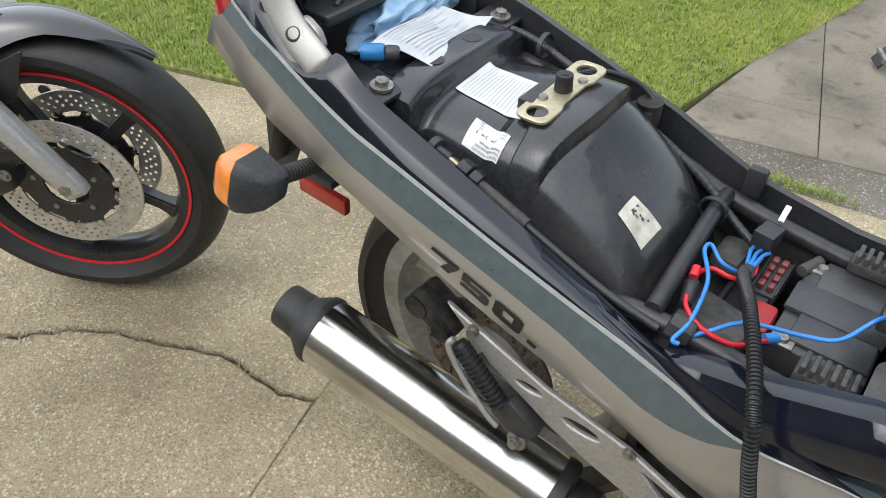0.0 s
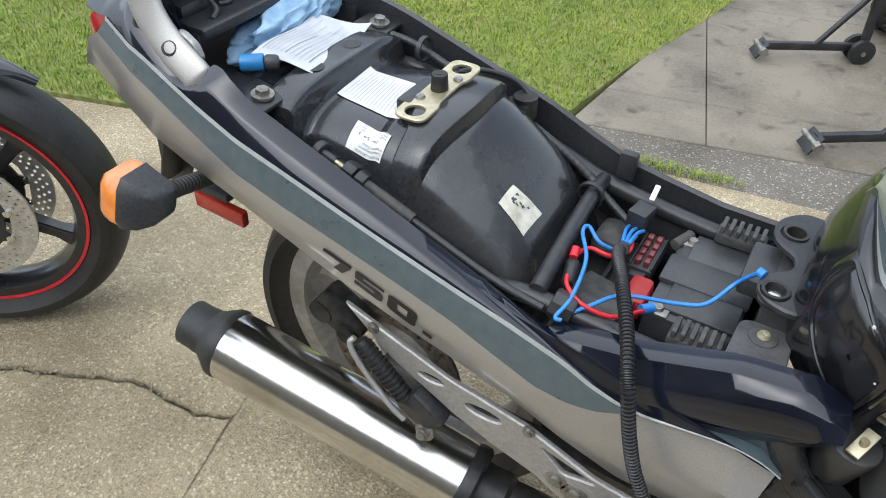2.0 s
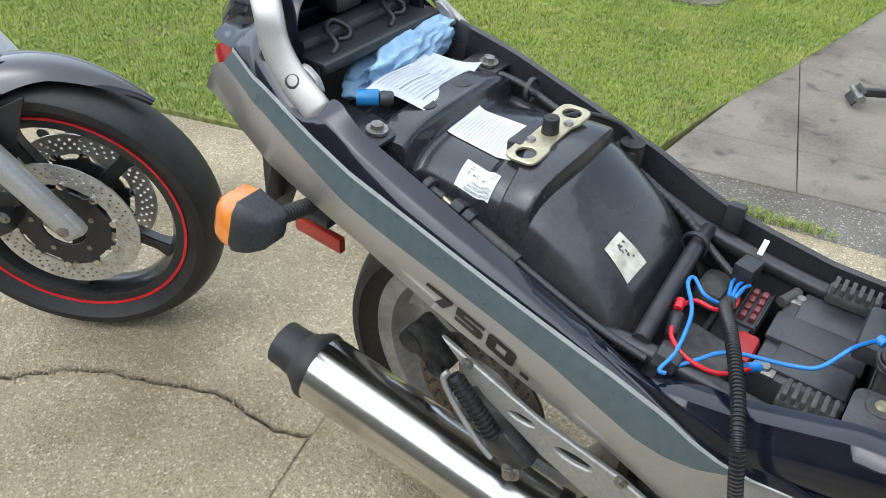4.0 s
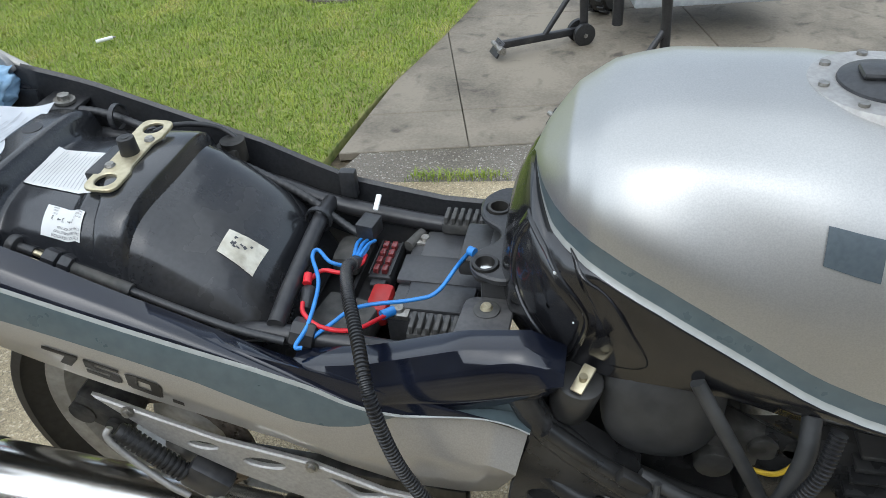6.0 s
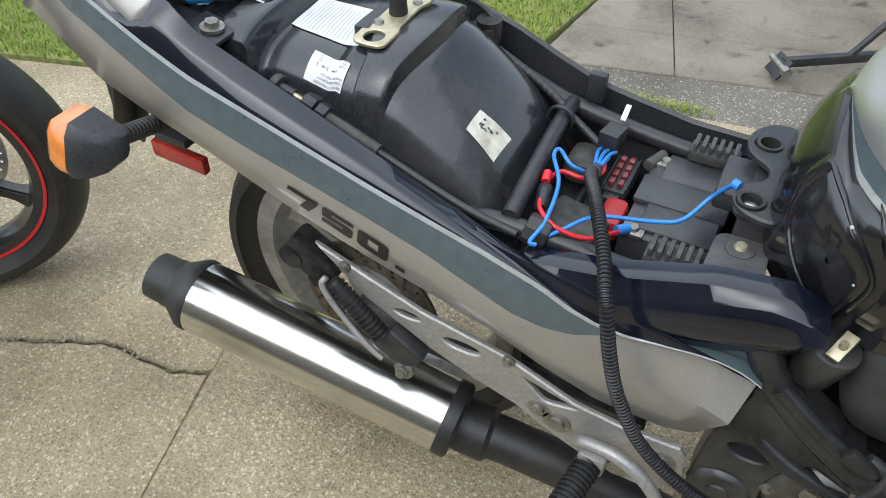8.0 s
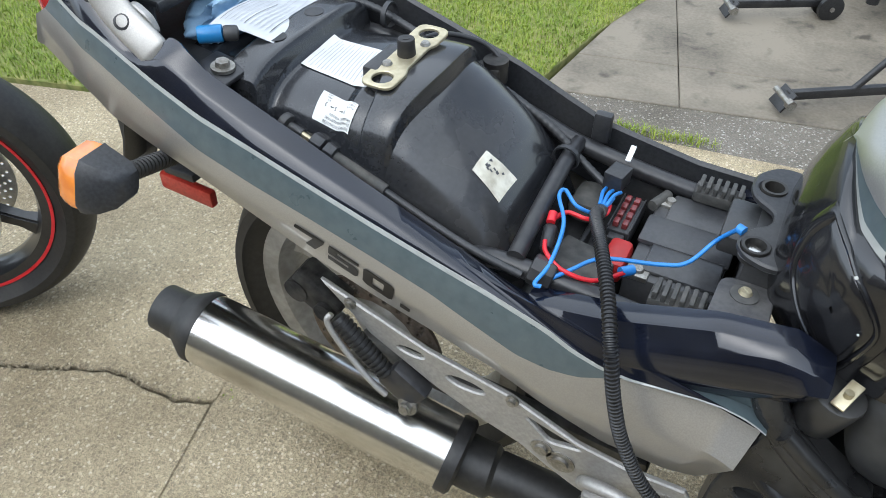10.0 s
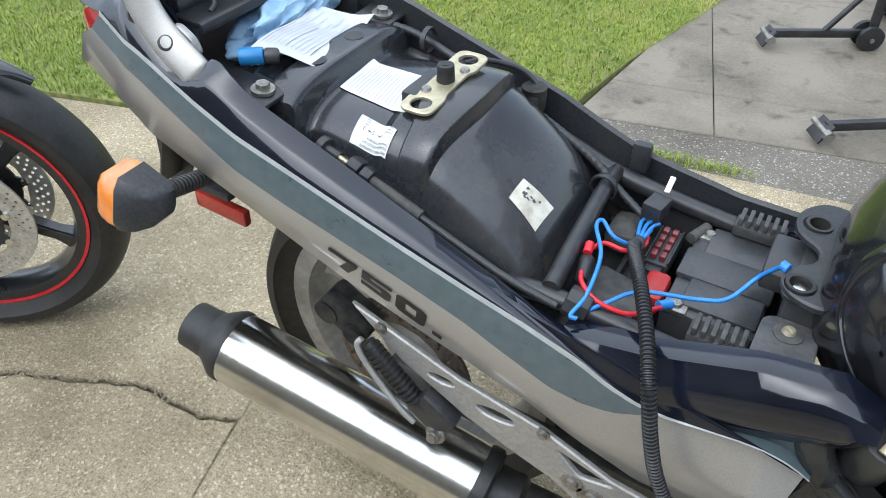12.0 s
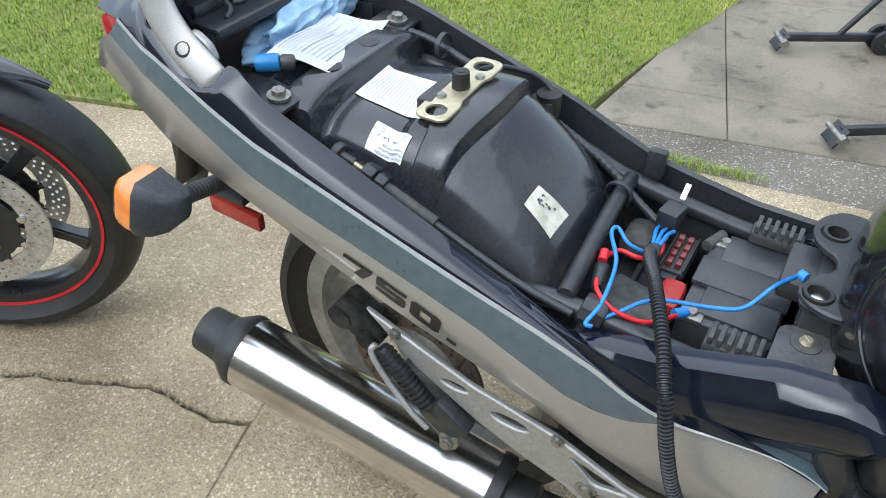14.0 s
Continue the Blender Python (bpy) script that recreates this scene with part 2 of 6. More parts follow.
ORANGE = material("orange_lens", (0.62, 0.17, 0.015), (0.75, 0.23, 0.025), 0.18, scale=60, coat=0.6)
RED_LENS = material("red_lens", (0.42, 0.015, 0.012), (0.52, 0.025, 0.02), 0.18, scale=60, coat=0.6)
RED_REFLECTOR = material("dull_red_reflector", (0.3, 0.02, 0.014), (0.42, 0.04, 0.025), 0.3, scale=300, coat=0.4, bump=0.3, bump_dist=0.0006)
LABEL = material("white_label_paper", (0.62, 0.62, 0.6), (0.72, 0.72, 0.7), 0.5, scale=30, dirt=(0.45, 0.44, 0.4), dirt_scale=30, dirt_amount=0.4)
CREAM_LABEL = material("cream_worn_sticker", (0.62, 0.58, 0.46), (0.76, 0.73, 0.62), 0.55, scale=90, dirt=(0.25, 0.21, 0.14), dirt_scale=60, dirt_amount=0.6)
DECAL = material("black_decal_film", (0.012, 0.011, 0.011), (0.02, 0.019, 0.018), 0.45, scale=90, gloss=0.3)
INK = material("label_ink", (0.05, 0.05, 0.055), (0.08, 0.08, 0.085), 0.6, scale=60)
FAINT_INK = material("faded_label_ink", (0.36, 0.36, 0.37), (0.46, 0.46, 0.47), 0.6, scale=60)
PAPER = material("leaflet_paper", (0.5, 0.515, 0.535), (0.6, 0.615, 0.635), 0.6, scale=40, bump=0.2)
CLOTH = material("blue_paper_cloth", (0.22, 0.36, 0.52), (0.38, 0.55, 0.7), 0.85, scale=45, bump=0.5, dirt=(0.1, 0.17, 0.28), dirt_scale=25, dirt_amount=0.5)
BLUE_TUBE = material("blue_tube_plastic", (0.02, 0.16, 0.38), (0.03, 0.2, 0.44), 0.3, scale=60)
WIRE_BLUE = material("blue_wire", (0.03, 0.19, 0.55), (0.05, 0.25, 0.64), 0.35, scale=60)
WIRE_RED = material("red_wire", (0.55, 0.015, 0.025), (0.65, 0.02, 0.03), 0.35, scale=60)
WIRE_YELLOW = material("yellow_wire", (0.5, 0.33, 0.02), (0.6, 0.4, 0.03), 0.4, scale=60)
FUSE_RED = material("dark_red_fuse", (0.13, 0.025, 0.025), (0.19, 0.035, 0.035), 0.3, scale=60, coat=0.3)
COVER_RED = material("red_rubber_cover", (0.35, 0.02, 0.018), (0.45, 0.03, 0.028), 0.4, scale=60)
CONDUIT = material("black_conduit_plastic", (0.008, 0.008, 0.009), (0.014, 0.014, 0.015), 0.32, scale=200)
ENGINE_BLACK = material("oily_black_metal", (0.013, 0.013, 0.0135), (0.026, 0.026, 0.026), 0.3, scale=50, dirt=(0.09, 0.087, 0.08), dirt_scale=16, dirt_amount=0.45, rough_var=0.2, bump=0.2)
BOOT_RUBBER = material("dull_black_rubber", (0.022, 0.023, 0.024), (0.036, 0.037, 0.038), 0.5, scale=70, dirt=(0.09, 0.088, 0.082), dirt_scale=14, dirt_amount=0.4, bump=0.15)
WHITE_PLASTIC = material("white_plastic", (0.7, 0.7, 0.68), (0.8, 0.8, 0.78), 0.4, scale=60)
DUSTY_PLASTIC = material("dust_covered_plastic", (0.05, 0.05, 0.053), (0.08, 0.079, 0.08), 0.45, scale=200, dirt=(0.16, 0.15, 0.135), dirt_scale=20, dirt_amount=0.5)
BATTERY = material("battery_case", (0.03, 0.031, 0.034), (0.046, 0.047, 0.051), 0.33, scale=240, bump=0.1, dirt=(0.085, 0.082, 0.075), dirt_scale=20, dirt_amount=0.4, bump_dist=0.0005)
TANK_LETTER = material("tank_letter_paint", (0.085, 0.105, 0.12), (0.10, 0.125, 0.14), 0.3, coat=0.5, scale=300, metal=0.3)
FORK = material("silver_fork_paint", (0.5, 0.5, 0.49), (0.58, 0.58, 0.57), 0.38, metal=0.5, scale=200, dirt=(0.36, 0.35, 0.33), dirt_scale=12, dirt_amount=0.3)
FENDER_GLOSS = material("glossy_black_fender_paint", (0.006, 0.006, 0.007), (0.009, 0.009, 0.010), 0.08, coat=1.0, scale=30, dirt=(0.04, 0.04, 0.04), dirt_scale=20, dirt_amount=0.25, rough_var=0.05)
CASE = material("dirty_engine_alloy", (0.07, 0.07, 0.066), (0.15, 0.147, 0.138), 0.42, metal=0.6, scale=60, dirt=(0.06, 0.055, 0.048), dirt_scale=22, dirt_amount=0.7, bump=0.3)
STAND_BLACK = material("black_powder_coat", (0.012, 0.012, 0.013), (0.022, 0.022, 0.023), 0.4, scale=200, dirt=(0.07, 0.065, 0.06), dirt_scale=20, dirt_amount=0.3)
CART_GREY = material("grey_sheet_metal", (0.26, 0.28, 0.29), (0.33, 0.35, 0.36), 0.45, scale=60, dirt=(0.2, 0.2, 0.2), dirt_scale=8, dirt_amount=0.4)
BLUE_RIM = material("blue_wheel_plastic", (0.03, 0.06, 0.4), (0.04, 0.08, 0.48), 0.35, scale=60)
ENGINE_RED = material("red_cover_plastic", (0.45, 0.02, 0.04), (0.55, 0.03, 0.05), 0.35, scale=60)
GRASS = bpy.data.materials.new("grass_blades")
GRASS.use_nodes = True
_b = GRASS.node_tree.nodes["Principled BSDF"]
_g = GRASS.node_tree.nodes.new("ShaderNodeNewGeometry")
_r = GRASS.node_tree.nodes.new("ShaderNodeValToRGB")
_r.color_ramp.elements[0].color, _r.color_ramp.elements[1].color = (0.15, 0.222, 0.021, 1), (0.46, 0.39, 0.13, 1)
_e = _r.color_ramp.elements.new(0.5)
_e.color = (0.225, 0.305, 0.028, 1)
_e = _r.color_ramp.elements.new(0.82)
_e.color = (0.33, 0.365, 0.055, 1)
_t = GRASS.node_tree.nodes.new("ShaderNodeTexCoord")
_n = GRASS.node_tree.nodes.new("ShaderNodeTexNoise")
_n.inputs["Scale"].default_value, _n.inputs["Detail"].default_value = 3.2, 6
_a = GRASS.node_tree.nodes.new("ShaderNodeMath")
_a.operation = 'MULTIPLY_ADD'
_a.inputs[1].default_value, _a.inputs[2].default_value = 0.42, 0.0
_c = GRASS.node_tree.nodes.new("ShaderNodeMath")
_s = GRASS.node_tree.nodes.new("ShaderNodeMapRange")
_s.inputs["From Min"].default_value, _s.inputs["From Max"].default_value = 0.35, 0.7
_s.inputs["To Min"].default_value, _s.inputs["To Max"].default_value = 0.0, 0.62
_l = GRASS.node_tree.links
_l.new(_t.outputs["Object"], _n.inputs["Vector"])
_l.new(_n.outputs["Fac"], _s.inputs["Value"])
_l.new(_g.outputs["Random Per Island"], _a.inputs[0])
_l.new(_a.outputs[0], _c.inputs[0])
_l.new(_s.outputs[0], _c.inputs[1])
_l.new(_c.outputs[0], _r.inputs[0])
_l.new(_r.outputs[0], _b.inputs["Base Color"])
_b.inputs["Roughness"].default_value = 0.55
_b.inputs["Subsurface Weight"].default_value = 0.0


# ---- mesh helpers ----
def part(name, bm, mat, parent=None, label="", smooth=True, angle=40):
    """One mesh object out of a bmesh, under its thing."""
    me = bpy.data.meshes.new(name)
    bmesh.ops.recalc_face_normals(bm, faces=bm.faces)
    if smooth:
        lim = radians(angle)
        for f in bm.faces:
            f.smooth = True
        for e in bm.edges:
            if len(e.link_faces) == 2 and e.calc_face_angle(0) > lim:
                e.smooth = False
    bm.to_mesh(me)
    bm.free()
    for m in (mat if isinstance(mat, (list, tuple)) else [mat]):
        me.materials.append(m)
    ob = new(name, me)
    ob.parent = parent
    if label:
        ob["label"] = label
    return ob


def thing(name, label, category, at=None, group=""):
    e = new(name)
    e.empty_display_size = 0.05
    if at is not None:
        e.matrix_world = at
    return tagged(e, label, category, group)


def merge(*bms):
    out = bms[0]
    for b in bms[1:]:
        me = bpy.data.meshes.new("tmp")
        b.to_mesh(me)
        out.from_mesh(me)
        bpy.data.meshes.remove(me)
        b.free()
    return out


def box(cx, cy, cz, sx, sy, sz, bevel=0.002, m=None, seg=2):
    bm = bmesh.new()
    bmesh.ops.create_cube(bm, size=1, matrix=Matrix.Diagonal((sx, sy, sz, 1)))
    if bevel:
        bmesh.ops.bevel(bm, geom=list(bm.edges), offset=bevel, segments=seg, affect='EDGES', profile=0.5)
    mm = Matrix.Translation((cx, cy, cz))
    bmesh.ops.transform(bm, matrix=mm @ m if m is not None else mm, verts=bm.verts)
    return bm


def cyl(a, b, r, r2=None, n=20, bevel=0.0):
    """A round bar from a to b."""
    bm = bmesh.new()
    a, b = Vector(a), Vector(b)
    d = b - a
    bmesh.ops.create_cone(bm, cap_ends=True, segments=n, radius1=r, radius2=r if r2 is None else r2, depth=d.length)
    if bevel:
        rim = [e for e in bm.edges if abs(abs(e.verts[0].co.z) - d.length / 2) < 1e-6 and abs(e.verts[0].co.z - e.verts[1].co.z) < 1e-6]
        bmesh.ops.bevel(bm, geom=rim, offset=bevel, segments=2, affect='EDGES', profile=0.5)
    bmesh.ops.transform(bm, matrix=Matrix.Translation((a + b) / 2) @ d.to_track_quat('Z', 'Y').to_matrix().to_4x4(), verts=bm.verts)
    return bm


def glide(pts, n=8):
    """A smooth line through the given places."""
    p = [Vector(q) for q in pts]
    p = [p[0] * 2 - p[1]] + p + [p[-1] * 2 - p[-2]]
    out = []
    for i in range(1, len(p) - 2):
        for k in range(n):
            t = k / n
            a, b, c, d = p[i - 1:i + 3]
            out.append(0.5 * (2 * b + (c - a) * t + (2 * a - 5 * b + 4 * c - d) * t * t + (3 * b - a - 3 * c + d) * t ** 3))
    out.append(p[-2].copy())
    return out


def tube(pts, r, n=12, steps=8, smooth=True, ribs=None):
    """A round bar along a line. ribs=(pitch, depth): ring corrugations."""
    line = glide(pts, steps) if smooth else [Vector(p) for p in pts]
    rad = None
    if ribs:
        pitch, depth = ribs
        total = sum((b - a).length for a, b in zip(line, line[1:]))
        m = max(8, int(total / pitch) * 4)
        seg, cum = 0, 0.0
        out = []
        lens = [(b - a).length for a, b in zip(line, line[1:])]
        for k in range(m + 1):
            s = total * k / m
            while seg < len(lens) - 1 and cum + lens[seg] < s:
                cum += lens[seg]
                seg += 1
            out.append(line[seg].lerp(line[seg + 1], min(1, max(0, (s - cum) / max(lens[seg], 1e-9)))))
        line = out
        rad = [r if k % 4 < 2 else r - depth for k in range(m + 1)]
    bm = bmesh.new()
    rings, up = [], None
    for i, p in enumerate(line):
        d = (line[min(i + 1, len(line) - 1)] - line[max(i - 1, 0)]).normalized()
        if up is None:
            up = d.orthogonal().normalized()
        up = (up - d * up.dot(d)).normalized()
        side = d.cross(up)
        rr = rad[i] if rad else (r[i] if isinstance(r, (list, tuple)) else r)
        rings.append([bm.verts.new(p + rr * (math.cos(2 * math.pi * k / n) * up + math.sin(2 * math.pi * k / n) * side)) for k in range(n)])
    for a, b in zip(rings, rings[1:]):
        for k in range(n):
            bm.faces.new((a[k], a[(k + 1) % n], b[(k + 1) % n], b[k]))
    bm.faces.new(rings[0][::-1])
    bm.faces.new(rings[-1])
    return bm


def loft(sections, closed=False, caps=False, mats=None):
    """Skin over rows of points; mats: material index of each strip between neighbouring points of a row."""
    bm = bmesh.new()
    rows = [[bm.verts.new(p) for p in s] for s in sections]
    n = len(rows[0])
    for a, b in zip(rows, rows[1:]):
        for k in range(n if closed else n - 1):
            try:
                f = bm.faces.new((a[k], a[(k + 1) % n], b[(k + 1) % n], b[k]))
                if mats:
                    f.material_index = mats[k]
            except ValueError:
                pass
    if caps:
        bm.faces.new(rows[0][::-1])
        bm.faces.new(rows[-1])
    return bm


def shell(bm, thick):
    """Gives an open skin a thickness, inwards from where its normals point."""
    bmesh.ops.recalc_face_normals(bm, faces=bm.faces)
    bmesh.ops.solidify(bm, geom=list(bm.faces), thickness=thick)
    return bm


def plate(poly, thick, m=None, bevel=0.001, holes=()):
    """A flat plate from an outline in its own x, y; round holes as (x, y, radius) or (x, y, rx, ry), cut-outs as lists of corners."""
    bm = bmesh.new()
    loops = [list(poly)]
    for h in holes:
        if isinstance(h, list):
            loops.append(h)
            continue
        rx, ry = h[2], h[3] if len(h) > 3 else h[2]
        loops.append([(h[0] + rx * math.cos(2 * math.pi * k / 16), h[1] + ry * math.sin(2 * math.pi * k / 16)) for k in range(16)])
    edges = []
    for lp in loops:
        vs = [bm.verts.new((x, y, 0)) for x, y in lp]
        edges += [bm.edges.new((vs[i], vs[(i + 1) % len(vs)])) for i in range(len(vs))]
    bmesh.ops.triangle_fill(bm, use_beauty=True, use_dissolve=True, edges=edges)
    res = bmesh.ops.extrude_face_region(bm, geom=list(bm.faces))
    bmesh.ops.translate(bm, verts=[v for v in res["geom"] if isinstance(v, bmesh.types.BMVert)], vec=(0, 0, thick))
    bmesh.ops.recalc_face_normals(bm, faces=bm.faces)
    if bevel:
        sharp = [e for e in bm.edges if len(e.link_faces) == 2 and e.calc_face_angle(0) > 1.2]
        bmesh.ops.bevel(bm, geom=sharp, offset=bevel, segments=1, affect='EDGES')
    if m is not None:
        bmesh.ops.transform(bm, matrix=m, verts=bm.verts)
    return bm


def turned(profile, n=48, m=None, closed=False):
    """A turned body round the y axis: profile of (radius, y)."""
    bm = bmesh.new()
    rows = []
    for k in range(n):
        a = 2 * math.pi * k / n
        rows.append([bm.verts.new((r * math.cos(a), y, r * math.sin(a))) for r, y in profile])
    q = len(profile)
    for k in range(n):
        a, b = rows[k], rows[(k + 1) % n]
        for i in range(q if closed else q - 1):
            bm.faces.new((a[i], a[(i + 1) % q], b[(i + 1) % q], b[i]))
    if not closed:
        for end in (0, -1):
            if profile[end][0] > 1e-5:
                bm.faces.new([r[end] for r in rows])
    bmesh.ops.remove_doubles(bm, verts=bm.verts, dist=1e-6)
    if m is not None:
        bmesh.ops.transform(bm, matrix=m, verts=bm.verts)
    return bm


def frame_at(at, x, y):
    """A pose with the given x and near-y directions."""
    x = Vector(x).normalized()
    z = x.cross(Vector(y)).normalized()
    y = z.cross(x)
    m = Matrix((x, y, z)).transposed().to_4x4()
    m.translation = at
    return m


def bolt(at, normal, r=0.006, h=0.004, sides=6, washer=True):
    n = Vector(normal).normalized()
    at = Vector(at)
    bm = cyl(at, at + n * h, r, r * 0.94, sides)
    if washer:
        bm = merge(bm, cyl(at - n * 0.001, at + n * h * 0.3, r * 1.6, n=18))
    return bm


def screw(at, normal, r=0.005):
    """A round head with a raised cross."""
    n = Vector(normal).normalized()
    at = Vector(at)
    u = n.orthogonal().normalized()
    bm = cyl(at, at + n * r * 0.5, r, r * 0.75, 16)
    for way in (u, n.cross(u)):
        bm = merge(bm, cyl(at + n * r * 0.46 - way * r * 0.5, at + n * r * 0.46 + way * r * 0.5, r * 0.09, n=6))
    return bm


def rounded(poly, r, n=4):
    """The outline with its corners rounded."""
    out, k = [], len(poly)
    for i in range(k):
        p, a, b = Vector(poly[i]), Vector(poly[i - 1]), Vector(poly[(i + 1) % k])
        da, db = (a - p), (b - p)
        rr = min(r, da.length * 0.45, db.length * 0.45)
        s, e = p + da.normalized() * rr, p + db.normalized() * rr
        for j in range(n + 1):
            t = j / n
            out.append(tuple((1 - t) ** 2 * s + 2 * t * (1 - t) * p + t * t * e))
    return out


def ip(x, table):
    return float(np.interp(x, [t[0] for t in table], [t[1] for t in table]))


# ---- ground ----
def slab(name, outline, mat, top=0.0, depth=0.03, label="", bevel=0.003):
    bm = plate(outline, depth, Matrix.Translation((0, 0, top - depth)), bevel)
    return tagged(part(name, bm, mat, None, label, smooth=False), label, kind="structure")


ground = bmesh.new()
bmesh.ops.create_grid(ground, x_segments=4, y_segments=4, size=400, matrix=Matrix.Translation((0, 0, -0.035)))
tagged(part("ground", ground, SOIL), "bare brown soil under the slabs and lawn", kind="structure")


def jagged(pts, amp, n=6, seed=1):
    """A broken line with small offsets, for cracks."""
    rnd = random.Random(seed)
    out = []
    for (x0, y0), (x1, y1) in zip(pts, pts[1:]):
        for k in range(n):
            t = k / n
            out.append((x0 + (x1 - x0) * t + rnd.uniform(-amp, amp), y0 + (y1 - y0) * t + rnd.uniform(-amp, amp)))
    out.append(pts[-1])
    return out


def broken(line, amp, n=4, seed=2):
    """The same line with small chips between its corners."""
    rnd = random.Random(seed)
    out = []
    for (x0, y0), (x1, y1) in zip(line, line[1:]):
        out.append((x0, y0))
        for k in range(1, n):
            t = k / n
            out.append((x0 + (x1 - x0) * t + rnd.uniform(-amp, amp), y0 + (y1 - y0) * t + rnd.uniform(-amp, amp)))
    return out + [line[-1]]


crack = jagged([(-3.5, -1.75), (-1.4, -0.62), (-0.83, -0.345), (-0.737, -0.241), (-0.645, -0.178), (-0.514, -0.126), (-0.422, -0.079), (-0.322, -0.071), (-0.238, -0.069), (-0.168, -0.03)], 0.0055, 4)
crack = broken(crack, 0.0016, 2)
crack_far = [(x - 0.002 + 0.001 * math.sin(i * 1.7), y + 0.004 + 0.003 * math.sin(i * 2.3) ** 2) for i, (x, y) in enumerate(crack)]
tagged(slab("slab_near", [(-3.5, -2.6), (0.54, -2.6)] + [(-0.172, -0.038)] + crack[::-1][1:], CONCRETE, label="worn exposed aggregate driveway slab with a cracked edge"), kind="structure")
slab("slab_far", crack_far + [(-0.172, -0.012), (-0.448, 1.02), (-1.15, 0.74), (-1.7, 0.58), (-3.5, 0.2)], CONCRETE, label="worn exposed aggregate driveway slab beside the lawn")
slab("slab_bike", [(0.55, -2.6), (5.0, -2.6), (5.0, 1.42), (0.75, 1.325), (0.23, 1.255), (-0.08, 1.21), (-0.437, 1.025), (-0.163, -0.014)], CONCRETE, 0.002, label="worn exposed aggregate driveway slab under the motorcycle")
joint = box(0.05, -0.8, -0.0085, 0.03, 3.7, 0.014, 0.002, Matrix.Rotation(math.atan2(0.27, 1.0), 4, 'Z'))
tagged(part("joint_filler", joint, CONCRETE), "gritty mortar filling the joint between slabs", kind="structure")
slab("strip", [(-0.06, 1.20), (0.22, 1.235), (0.75, 1.305), (5.0, 1.40), (5.0, 2.52), (0.81, 1.68), (0.35, 1.53), (0.02, 1.44)], STRIP, -0.002, label="rough concrete strip between driveway and patio")

LAWN_EDGE = [(1.3, -0.06), (1.5, -0.055), (1.83, -0.01), (2.33, 0.1), (2.6, 0.14), (3.1, 0.235), (6.0, 0.7)]
# stamped patio, one panel a slab
px, py = Vector((0.97, 0.215)), Vector((-0.27, 0.96))
origin = Vector((0.358, 1.477))
us, vs = [-1.4, 0.0, 1.05, 2.1, 3.15], [0.0, 0.257, 1.13, 2.0, 2.9, 3.8]
for i in range(len(us) - 1):
    for j in range(len(vs) - 1):
        g = 0.0015
        cs = [(us[i] + g, vs[j] + g), (us[i + 1] - g, vs[j] + g), (us[i + 1] - g, vs[j + 1] - g), (us[i] + g, vs[j + 1] - g)]
        poly = [origin + px * a + py * b for a, b in cs]
        if i == 0:   # cut to the slanting lawn edge
            for k, q in ((0, 1), (3, 2)):
                p = poly[q].copy()
                while p.x > ip(p.y, LAWN_EDGE):
                    p -= px * 0.005
                poly[k] = p
        slab("patio_slab", [tuple(p) for p in poly], PATIO, 0.003, label="stamped grey brown patio concrete panel")

# unseen wall added behind the camera: darkens reflections and closes the place
reflection_wall = box(1.0, -3.35, 1.2, 9.0, 0.2, 2.4, 0.01)
tagged(part("unseen_wall", reflection_wall, material("brown_unseen_wall", (0.2, 0.18, 0.15), (0.28, 0.255, 0.22), 0.85, scale=60, bump=0.3, dirt=(0.09, 0.08, 0.065), dirt_scale=2.5, dirt_amount=0.5)), "plain brown wall, unseen, added to darken reflections", kind="structure")

# lawn
LAWN = [(-3.5, 0.23), (-1.7, 0.60), (-1.15, 0.76), (-0.46, 1.04), (-0.1, 1.23), (-0.075, 1.5), (-0.03, 1.83), (0.08, 2.33), (0.215, 3.1), (0.7, 6.0), (-8, 6.0), (-8, -0.5)]
slab("lawn", LAWN, LAWN_SOIL, 0.006, 0.04, "mown green lawn with dry yellow patches")
far = plate([(-400, 6.05), (400, 6.05), (400, 400), (-400, 400)], 0.03, Matrix.Translation((0, 0, -0.03)), 0)
tagged(part("far_ground", far, LAWN_SOIL), "more lawn beyond the patio", kind="structure")


def inside(x, y, poly):
    hit = False
    for (x0, y0), (x1, y1) in zip(poly, poly[1:] + poly[:1]):
        if (y0 > y) != (y1 > y) and x < (x1 - x0) * (y - y0) / (y1 - y0) + x0:
            hit = not hit
    return hit


